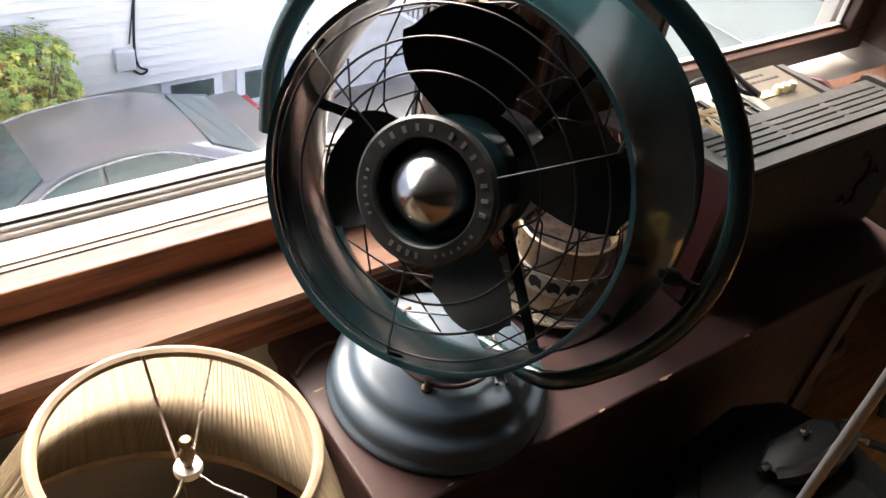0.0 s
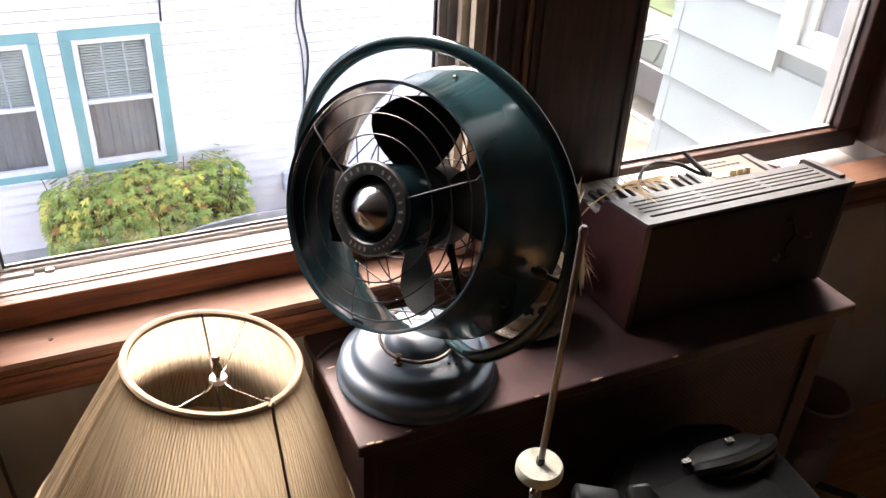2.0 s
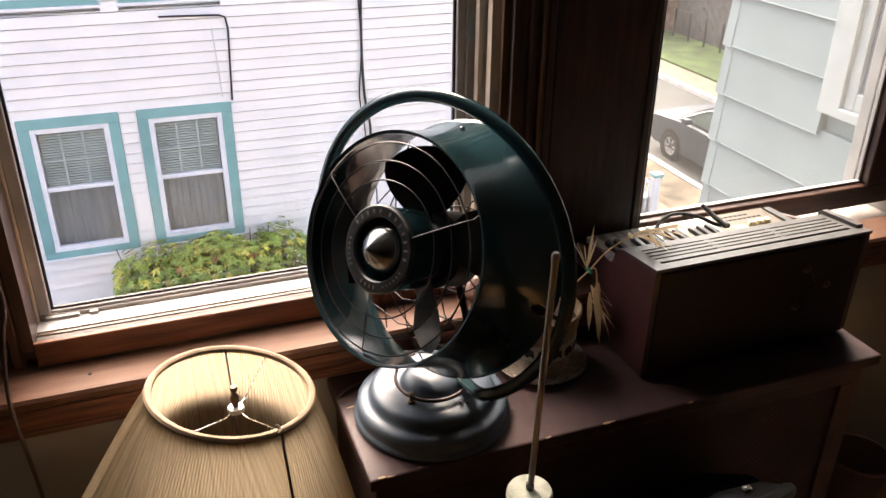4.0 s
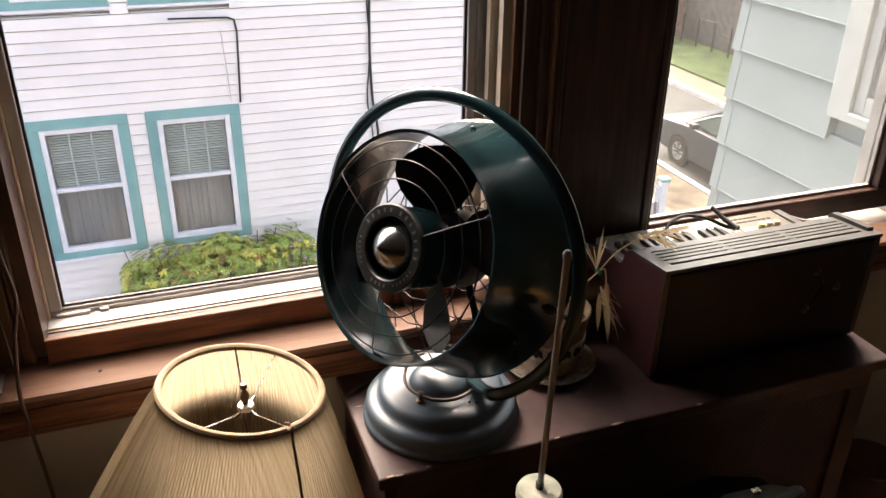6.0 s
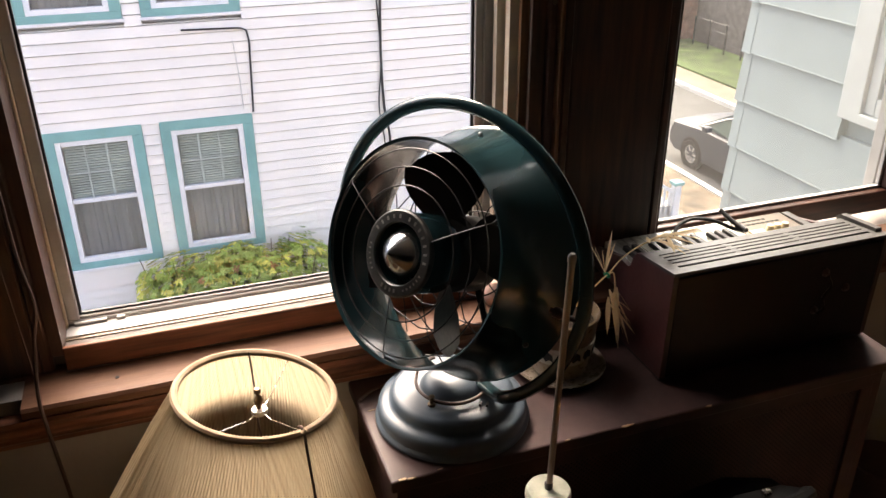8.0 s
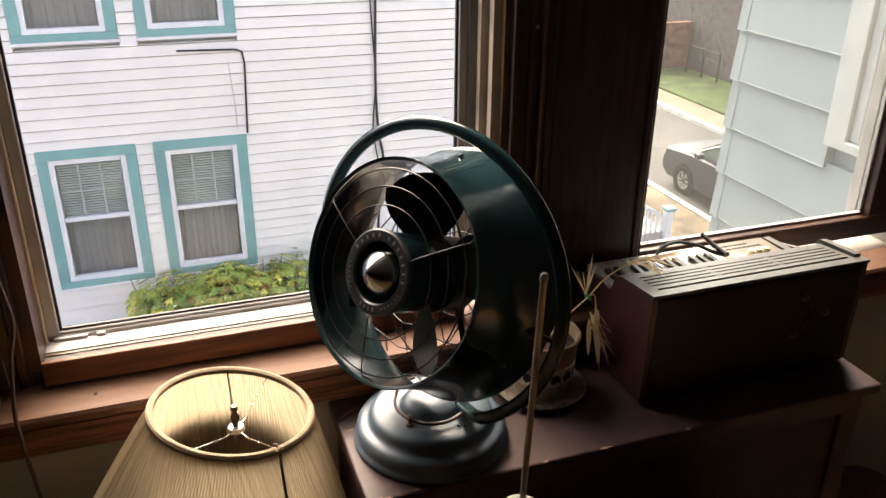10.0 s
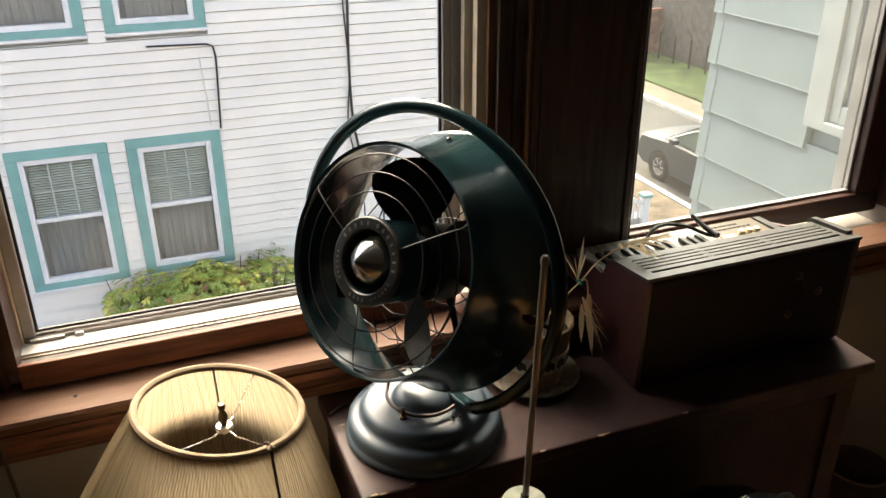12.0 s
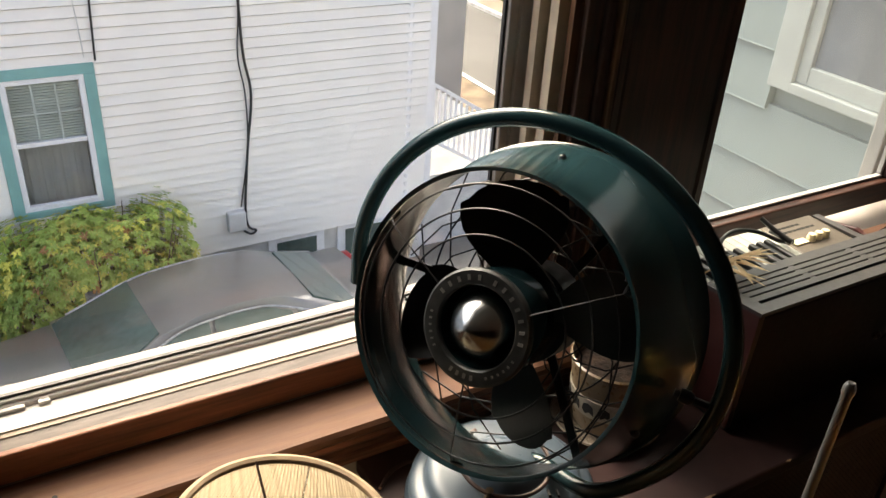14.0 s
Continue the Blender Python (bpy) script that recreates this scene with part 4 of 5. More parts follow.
part("upper_tube", turned([(0.0075, 0.55), (0.0075, 0.975), (0, 0.975)], Matrix.Translation((rodx, rody, 0)), 20), "steel", st, "chromed tube", True)
part("lower_tube", turned([(0, 0.12), (0.0125, 0.12), (0.0125, 0.58), (0.0155, 0.58), (0.0155, 0.61), (0.008, 0.612)], Matrix.Translation((rodx, rody, 0)), 20), "steel", st, "chromed tube", True)
part("wing_nut", tube([(rodx - 0.014, rody - 0.012, 0.968), (rodx - 0.004, rody - 0.004, 0.972)], 0.005, 10), "nickel", st, "", True)
for k in range(3):
    a = radians(100 + 120 * k)
    d = Vector((math.cos(a), math.sin(a), 0))
    leg = part("leg", tube([Vector((rodx, rody, 0.5)) + d * 0.014, Vector((rodx, rody, 0.012)) + d * 0.27], 0.006, 8), "steel", st, "", True)
    part("rubber_foot", tube([Vector((rodx, rody, 0.03)) + d * 0.26, Vector((rodx, rody, 0.0)) + d * 0.277], 0.011, 10), "black", leg, "", True)

# ---- black clamps beside the stand ----
hold = thing("instrument_stand", (0.66, 0.13, 0), "black folding instrument stand with padded arms", "stand")
part("post", turned([(0, 0.3), (0.011, 0.3), (0.011, 0.84), (0, 0.84)], Matrix.Translation((0.64, 0.13, 0)), 16), "steel", hold, "", True)
for a, b, w in (((0.59, 0.185, 0.88), (0.65, 0.155, 0.87), 0.018), ((0.665, 0.115, 0.872), (0.678, 0.16, 0.89), 0.018), ((0.57, 0.105, 0.855), (0.63, 0.118, 0.862), 0.019)):
    a, b = Vector(a), Vector(b)
    bm = box(-w, w, -w * 0.75, w * 0.75, 0, (b - a).length, 0.008, 3)
    bmesh.ops.transform(bm, matrix=frame_of(a, b - a), verts=bm.verts)
    part("padded_arm", bm, "black", hold, "black padded arm", True)
for p in ((0.59, 0.16, 0.855), (0.66, 0.135, 0.855), (0.6, 0.108, 0.835)):
    part("arm_bracket", tube([p, (0.64, 0.13, 0.76)], 0.006, 8), "nickel", hold, "", True)
for k in range(3):
    a = radians(40 + 120 * k)
    part("leg", tube([(0.64, 0.13, 0.34), (0.64 + 0.2 * math.cos(a), 0.13 + 0.2 * math.sin(a), 0.01)], 0.008, 8), "black", hold, "", True)

# ---- black equipment case ----
case = thing("equipment_case", (1.0, 0.25, 0), "black hard equipment case standing upright with a moulded handle", "case")
cpoly = [(0.81, 0.36), (0.83, 0.1), (0.89, 0.0), (1.04, -0.02), (1.13, 0.05), (1.165, 0.16), (1.18, 0.3), (1.14, 0.41), (1.05, 0.445), (0.9, 0.43)]
part("shell", extruded(cpoly, "z", 0.004, 0.625, 0.012), "cloth", case, "black fabric shell", True)
part("lid", extruded([(1.0 + (x - 1.0) * 0.86, 0.22 + (y - 0.22) * 0.86) for x, y in cpoly], "z", 0.625, 0.645, 0.008), "caseface", case, "dark grey moulded lid", True)
part("raised_panel", extruded([(0.86, 0.3), (0.875, 0.1), (0.99, 0.06), (1.065, 0.14), (1.08, 0.23), (1.02, 0.31)], "z", 0.645, 0.66, 0.005), "caseface", case, "", True)
part("handle_plate", extruded([(0.95, 0.33), (0.96, 0.285), (1.0, 0.262), (1.06, 0.262), (1.13, 0.28), (1.14, 0.32), (1.1, 0.345), (1.0, 0.35)], "z", 0.645, 0.672, 0.006), "black", case, "black handle plate", True)
hd = part("handle", tube(glide([(0.96, 0.3, 0.668), (0.975, 0.285, 0.684), (1.02, 0.275, 0.692), (1.08, 0.28, 0.692), (1.12, 0.295, 0.684), (1.13, 0.31, 0.668)], 5), 0.0135, 8), "black", case, "black carrying handle", True)
for x, y in ((0.945, 0.318), (1.055, 0.33)):
    part("latch", box(x - 0.009, x + 0.009, y - 0.006, y + 0.006, 0.672, 0.682, 0.002), "nickel", hd, "bright metal latch")

# ---- brass horn on a folding stand ----
horn = thing("brass_horn", (1.6, 0.22, 0), "polished brass horn with two bell mouths on a black stand", "brass horn")
for c, ax in (((1.548, 0.3, 0.6), (-0.75, -0.25, 0.3)), ((1.566, 0.345, 0.7), (-0.75, -0.25, 0.3))):
    part("bell", turned([(0.048, 0.0), (0.05, 0.002), (0.0485, 0.004), (0.038, -0.008), (0.027, -0.03), (0.018, -0.065), (0.014, -0.11), (0.012, -0.16), (0.0115, -0.16), (0.0135, -0.11), (0.0172, -0.065), (0.026, -0.031), (0.036, -0.011)], frame_of(c, ax), 48, closed=True), "brass", horn, "flared brass bell", True)
part("stand_leg", tube([(1.53, 0.3, 0.57), (1.545, 0.265, 0.4), (1.56, 0.24, 0.27)], 0.011, 8), "black", horn, "", True)
part("stand_leg", tube([(1.64, 0.33, 0.57), (1.6, 0.28, 0.4), (1.56, 0.24, 0.27)], 0.009, 8), "black", horn, "", True)
part("stand_arm", tube([(1.53, 0.3, 0.575), (1.58, 0.3, 0.58), (1.66, 0.31, 0.6)], 0.009, 8), "black", horn, "", True)
arm = part("floor_leg", tube([(1.93, 0.17, 0.13), (1.84, 0.39, 0.07), (1.752, 0.6, 0.014)], 0.012, 10), "black", horn, "", True)
part("sleeve", tube([(1.8365, 0.4, 0.0685), (1.808, 0.468, 0.0505)], 0.0133, 10), "nickel", arm, "bright metal sleeve", True)
part("stand_brace", tube([(1.57, 0.235, 0.27), (1.93, 0.17, 0.13)], 0.011, 10), "black", horn, "", True)
for q in ((2.02, 0.0, 0.012), (1.42, 0.02, 0.012)):
    part("floor_leg", tube([(1.93, 0.17, 0.13) if q[0] > 1.9 else (1.57, 0.235, 0.27), q], 0.011, 10), "black", horn, "", True)
for z in (0.33, 0.39):
    part("wing_nut", tube([(1.535, 0.262, z), (1.552, 0.255, z - 0.006)], 0.006, 8), "nickel", horn, "", True)

# ---- pale furniture edge near the camera's side ----
chair = thing("bar_stool", (1.265, -0.025, 0), "honey varnished round seat on splayed white painted legs", "stool")
part("seat", turned([(0, 0.7), (0.12, 0.7), (0.14, 0.712), (0.142, 0.735), (0.13, 0.75), (0, 0.755)], Matrix.Translation((1.265, -0.025, 0)), 48), "amber", chair, "honey varnished seat", True)
for k in range(4):
    a = radians(75 + 90 * k)
    part("leg", tube([(1.265 + 0.09 * math.cos(a), -0.025 + 0.09 * math.sin(a), 0.7), (1.265 + 0.2 * math.cos(a), -0.025 + 0.2 * math.sin(a), 0.0)], 0.019, 12), "white", chair, "white painted leg", True)

# ---- things by the far end of the cover ----
fp = thing("floor_pot", (1.72, 0.62, 0), "old terracotta pot standing on a stone block", "pot")
part("pot_body", turned([(0, 0.18), (0.055, 0.18), (0.075, 0.3), (0.084, 0.305), (0.084, 0.325), (0.076, 0.327), (0.066, 0.3), (0.05, 0.2), (0, 0.2)], Matrix.Translation((1.72, 0.62, 0)), 40), "terracotta", fp, "", True)
blk = thing("stone_block", (1.72, 0.62, 0), "rough grey stone block on the floor", "block")
part("block", box(1.645, 1.795, 0.56, 0.7, 0.0, 0.178, 0.015), "brickdark", blk)
tri = thing("camera_tripod", (2.2, 0.5, 0), "black folded tripod leaning by the wall", "tripod")
for k, (dx, dy) in enumerate(((0, 0), (0.035, 0.02), (0.03, -0.03))):
    part("leg", tube([(2.02 + dx, 0.45 + dy, 0.01), (2.12 + dx * 0.6, 0.6 + dy * 0.6, 0.6), (2.19 + dx * 0.3, 0.69 + dy * 0.3, 0.98)], 0.013, 8), "black", tri, "", True)
for k in range(12):
    t = k / 11
    p = Vector((2.09, 0.55, 0.35)).lerp(Vector((2.19, 0.69, 0.95)), t)
    part("rack_tooth", tube([p + Vector((-0.025, 0, 0)), p + Vector((0.025, 0.01, 0.02))], 0.005, 6), "black", tri)

# ---- cords at the casing ----
tagged(part("blind_cord", tube(glide([(-0.15, 0.735, 2.1), (-0.153, 0.735, 1.6), (-0.15, 0.728, 1.3), (-0.148, 0.726, 1.18), (-0.14, 0.72, 1.1), (-0.155, 0.72, 1.03), (-0.168, 0.715, 0.93), (-0.166, 0.712, 0.86), (-0.16, 0.72, 0.7), (-0.155, 0.735, 0.4), (-0.15, 0.74, 0.02)], 8), 0.0035, 8), "cord", smooth=True), "brown cord hanging down beside the window", "cord")
tagged(part("blind_cord", tube(glide([(-0.19, 0.735, 2.1), (-0.187, 0.735, 1.5), (-0.178, 0.733, 1.2), (-0.17, 0.73, 1.0), (-0.168, 0.728, 0.92)], 8), 0.0018, 6), "cord", smooth=True), "thin cord hanging down the casing", "cord")

# ---- outside: ground, street ----
def slab(name, x0, x1, y0, y1, z0, z1, material, label, cat):
    return part(name, box(x0, x1, y0, y1, z0, z1), material, label=label, kind="structure", category=cat)

slab("ground", -400, 400, -400, 400, GROUND - 0.4, GROUND, "ground", "grey driveway ground running to the horizon", "ground")
slab("pavement_near", 7.6, 9.2, -60, 80, GROUND, GROUND + 0.1, "concrete", "tan concrete pavement", "pavement")
slab("verge", 9.2, 10.3, -60, 80, GROUND, GROUND + 0.09, "dirt", "bare dirt verge", "verge")
slab("road", 10.45, 14.4, -60, 80, GROUND, GROUND + 0.012, "asphalt", "worn grey asphalt street", "road")
slab("kerb_near", 10.3, 10.45, -60, 80, GROUND, GROUND + 0.12, "foundation", "grey stone kerb", "kerb")
slab("kerb_far", 14.4, 14.55, -60, 80, GROUND, GROUND + 0.12, "foundation", "grey stone kerb", "kerb")
slab("pavement_far", 14.55, 15.5, -60, 80, GROUND, GROUND + 0.1, "concrete", "tan concrete pavement", "pavement")
slab("lawn", 15.5, 18.0, -60, 80, GROUND, GROUND + 0.16, "grass", "short green lawn", "lawn")


# ---- white neighbour house ----
NY, EXPO = 9.5, 0.127
NX0, NX1, NZ0, NZ1 = -9.0, 5.45, -3.9, 3.8


def neighbour_window(house, x0, x1, z0, z1):
    w = tagged(new("window"), "white double-hung window in a teal surround")
    w.parent = house
    t = 0.12
    for a, b, c, d in ((x0, x0 + t, z0 + t * 0.7, z1 - t), (x1 - t, x1, z0 + t * 0.7, z1 - t), (x0, x1, z1 - t, z1), (x0, x1, z0, z0 + t * 0.7)):
        part("surround", box(a, b, NY - 0.05, NY + 0.02, c, d, 0.004), "teal", w, "teal painted surround")
    part("sill", box(x0 - 0.02, x1 + 0.02, NY - 0.06, NY + 0.02, z0 - 0.035, z0 - 0.001, 0.004), "whitetrim", w)
    u0, u1, v0, v1 = x0 + t, x1 - t, z0 + t * 0.7, z1 - t
    f = 0.06
    for a, b, c, d in ((u0, u0 + f, v0, v1), (u1 - f, u1, v0, v1), (u0 + f, u1 - f, v1 - f, v1), (u0 + f, u1 - f, v0, v0 + f)):
        part("frame", box(a, b, NY - 0.035, NY + 0.03, c, d, 0.003), "whitetrim", w)
    mid = (v0 + v1) / 2 + 0.02
    part("meeting_rail", box(u0 + f, u1 - f, NY - 0.02, NY + 0.03, mid - 0.025, mid + 0.025, 0.003), "whitetrim", w)
    g0, g1 = u0 + f, u1 - f
    for k in (1, 2):
        xc = g0 + (g1 - g0) * k / 3
        part("muntin", box(xc - 0.01, xc + 0.01, NY + 0.002, NY + 0.016, mid + 0.025, v1 - f), "muntin", w)
    zc = (mid + v1 - f) / 2
    part("muntin", box(g0, g1, NY + 0.003, NY + 0.015, zc - 0.01, zc + 0.01), "muntin", w)
    part("pane", box(g0, g1, NY + 0.02, NY + 0.024, mid, v1 - f), "pane", w).visible_shadow = False
    part("pane", box(g0, g1, NY + 0.006, NY + 0.01, v0 + f, mid), "pane", w).visible_shadow = False
    n = 22
    bl = part("blind", box(g0 + 0.01, g1 - 0.01, NY + 0.075, NY + 0.08, mid - 0.02, v1 - f), "blind", w, "grey-green slatted blind")
    for k in range(n):
        z = mid + (v1 - f - mid) * (k + 0.5) / n
        part("slat", box(g0 + 0.01, g1 - 0.01, NY + 0.055, NY + 0.074, z - 0.004, z + 0.004), "blind", bl)
    bm = bmesh.new()
    cols = []
    for k in range(41):
        x = g0 + (g1 - g0) * k / 40
        y = NY + 0.09 + 0.008 * math.sin(k * 1.1) + 0.004 * math.sin(k * 2.7)
        cols.append((bm.verts.new((x, y, v0)), bm.verts.new((x, y, mid + 0.02))))
    for a, b in zip(cols, cols[1:]):
        bm.faces.new((a[0], b[0], b[1], a[1]))
    bmesh.ops.solidify(bm, geom=list(bm.faces), thickness=0.004)
    part("curtain", bm, "dimroom", w, "dim folded curtain", True)


def make_neighbour():
    h = thing("neighbour_house", (-1.0, NY, GROUND), "white clapboard house with teal-trimmed windows", "house")
    wins = [(-1.25, -0.16, -2.98, -1.22), (0.04, 1.13, -2.98, -1.22), (-1.25, -0.16, 0.0, 1.76), (0.04, 1.13, 0.0, 1.76), (-5.2, -4.1, -2.98, -1.22), (-5.2, -4.1, 0.0, 1.76)]
    part("wall", box(NX0, NX1 - 0.02, NY + 0.16, NY + 6, NZ0, NZ1 + 0.2), "siding", h)
    part("foundation", box(NX0 + 0.02, NX1 - 0.06, NY + 0.05, NY + 6, GROUND, NZ0), "foundation", h, "grey concrete foundation")
    for w in wins:
        neighbour_window(h, *w)
    for a in (3.08, 4.1):
        bw = part("basement_window", box(a - 0.08, a + 0.74, NY + 0.02, NY + 0.06, -4.5, -3.93, 0.004), "whitetrim", h, "white basement window frame")
        part("pane", box(a + 0.04, a + 0.62, NY + 0.01, NY + 0.03, -4.42, -4.0), "carglass", bw)
    part("corner_board", box(NX1 - 0.09, NX1 + 0.02, NY - 0.02, NY + 0.16, NZ0, NZ1, 0.004), "whitetrim", h)
    part("corner_board", box(NX1 - 0.42, NX1 - 0.34, NY - 0.03, NY + 0.03, NZ0, NZ1, 0.02), "whitetrim", h, "white downpipe")
    # cable, pipe, meter
    cab = [(2.83, NY - 0.06, 2.5), (2.81, NY - 0.06, 0.6), (2.78, NY - 0.065, -0.6), (2.8, NY - 0.06, -1.3), (2.86, NY - 0.075, -1.8), (2.78, NY - 0.06, -2.5), (2.7, NY - 0.06, -3.3), (2.72, NY - 0.06, -3.6), (2.82, NY - 0.065, -3.68), (2.74, NY - 0.065, -3.72), (2.62, NY - 0.065, -3.62)]
    part("service_cable", tube(glide(cab, 5), 0.016, 6), "black", h, "black service cable", True)
    part("service_cable", tube(glide([(x - 0.04 - 0.04 * math.sin(3 * z), y, z) for x, y, z in cab[:7]], 5), 0.009, 6), "black", h, "", True)
    part("service_pipe", tube([(0.44, NY - 0.06, -0.17), (1.1, NY - 0.06, -0.19), (1.17, NY - 0.06, -0.22), (1.19, NY - 0.06, -0.35), (1.15, NY - 0.06, -1.2)], 0.012, 6), "wire", h, "", True)
    part("service_pipe", tube([(1.0, NY - 0.06, -0.33), (1.03, NY - 0.06, -0.8), (1.04, NY - 0.06, -1.15)], 0.006, 6), "foundation", h, "", True)
    part("meter_box", box(2.44, 2.68, NY - 0.14, NY - 0.02, -3.62, -3.34, 0.02), "foundation", h, "grey meter box")
    # boards, each lapped over the one below
    rows = int((NZ1 - NZ0) / EXPO)
    for r in range(rows):
        z0 = NZ0 + r * EXPO
        z1 = z0 + EXPO
        cuts = sorted((w[0] - 0.004, w[1] + 0.004) for w in wins if w[2] - 0.03 < z1 - 0.02 and w[3] > z0 + 0.02)
        x = NX0
        spans = []
        for a, b in cuts:
            spans.append((x, a))
            x = b
        spans.append((x, NX1 - 0.09))
        for a, b in spans:
            p = [(NY - 0.042, z0), (NY - 0.041, z0 + 0.005), (NY - 0.016, z1 - 0.013), (NY + 0.05, z1 - 0.013), (NY + 0.05, z1), (NY + 0.12, z1), (NY + 0.12, z0)]
            part("siding_board", extruded(p, "x", a, b), "siding", h)
    part("roof", extruded([(NX0 - 0.4, NZ1), (NX1 + 0.4, NZ1), (NX1 + 0.4, NZ1 + 0.2), (NX0 - 0.4, NZ1 + 0.2)], "y", NY - 0.45, NY + 6.4), "roof", h)
    # front porch with railing
    part("porch_deck", box(NX1, NX1 + 2.2, NY + 0.3, NY + 5, GROUND, -3.55), "foundation", h)
    drop = lambda x: -2.05 - 0.6 * (x - NX1)
    for k in range(22):
        x = NX1 + 0.1 + k * 0.095
        part("baluster", box(x, x + 0.03, NY + 0.3, NY + 0.33, drop(x) - 0.85, drop(x)), "whitetrim", h)
    for lift in (0.0, -0.85):
        part("rail", extruded([(NX1 + 0.03, drop(NX1) + lift), (NX1 + 2.2, drop(NX1 + 2.2) + lift), (NX1 + 2.2, drop(NX1 + 2.2) + lift + 0.06), (NX1 + 0.03, drop(NX1) + lift + 0.06)], "y", NY + 0.28, NY + 0.35), "whitetrim", h)
    post = part("rail_post", box(NX1 + 2.16, NX1 + 2.28, NY + 0.25, NY + 0.37, GROUND, -3.2, 0.01), "whitetrim", h)
    part("post_cap", box(NX1 + 2.13, NX1 + 2.31, NY + 0.22, NY + 0.4, -3.2, -3.14, 0.015), "teal", post, "teal post cap")
    return h


make_neighbour()

bh = thing("beige_house", (7.2, 15, GROUND), "beige stucco house beyond the porch", "house")
part("wall", box(5.7, 9.0, 14.5, 20, GROUND, 3.0), "beige", bh)
part("window", box(6.6, 8.0, 14.46, 14.52, -1.2, 0.4, 0.01), "skyglass", bh)
part("window_sill", box(6.5, 8.1, 14.4, 14.52, -1.34, -1.2, 0.01), "whitetrim", bh)
part("roof", box(5.4, 9.3, 14.2, 20.3, 3.0, 3.2), "roof", bh)


# ---- shrub ----
def make_shrub():
    s = thing("shrub", (0.75, 8.95, GROUND), "broad green shrub with yellowing and rusty leaves beside the white house", "shrub")
    rng = random.Random(21)
    for k in range(26):
        x = -0.5 + 2.45 * rng.random()
        b = Vector((0.75 + (x - 0.75) * 0.6, 8.8 + rng.uniform(-0.2, 0.2), GROUND - 0.02))
        t = Vector((x, 9.0 + rng.uniform(-0.3, 0.3), -2.9 + rng.uniform(-0.4, 0.1)))
        part("stem", tube(glide([b, b.lerp(t, 0.5) + Vector((0, 0, 0.1)), t], 4), 0.014, 5, taper=0.4), "bark", s, smooth=True)
    for key, share in (("leaf", 24000), ("leaf2", 8400), ("leaf3", 1000)):
        verts, faces = [], []
        for c in range(share // 6):
            while True:
                px, py, pz = rng.uniform(-1, 1), rng.uniform(-1, 1), rng.uniform(-1, 1)
                d = (px * px + py * py + pz * pz) ** 0.5
                if 0.62 < d < 1.0 or (d < 0.62 and rng.random() < 0.15):
                    break
            sq = (abs(px) ** 8 + abs(pz) ** 8 + abs(py) ** 8) ** 0.125 / d
            cx, cy, cz = 0.69 + 1.2 * px / sq, 9.06 + 0.4 * py / sq, -3.74 + 0.9 * pz / sq
            lump = noise.noise(Vector((cx * 2.1, cy * 2.1, cz * 2.1)))
            cz += 0.11 * lump
            cy += 0.12 * lump
            if cz < GROUND + 0.05:
                continue
            out = Vector((px, py, pz + 0.5)).normalized()
            side0 = out.orthogonal().normalized()
            for q in range(6):
                a = q * 1.047 + rng.uniform(-0.3, 0.3)
                d = (out * rng.uniform(0.1, 0.5) + (Matrix.Rotation(a, 3, out) @ side0)).normalized()
                L0, W0 = rng.uniform(0.045, 0.085), rng.uniform(0.012, 0.02)
                w = d.cross(out).normalized() * W0
                p0 = Vector((cx, cy, cz))
                i0 = len(verts)
                verts += [p0, p0 + d * L0 * 0.5 + w, p0 + d * L0 + Vector((0, 0, -0.02)), p0 + d * L0 * 0.5 - w]
                faces.append((i0, i0 + 1, i0 + 2, i0 + 3))
        me = bpy.data.meshes.new("foliage")
        o = origin(s)
        me.from_pydata([v - o for v in verts], [], faces)
        me.materials.append(M[key])
        ob = new("foliage", me)
        ob.parent = s
        tagged(ob, kind="stuff")


make_shrub()


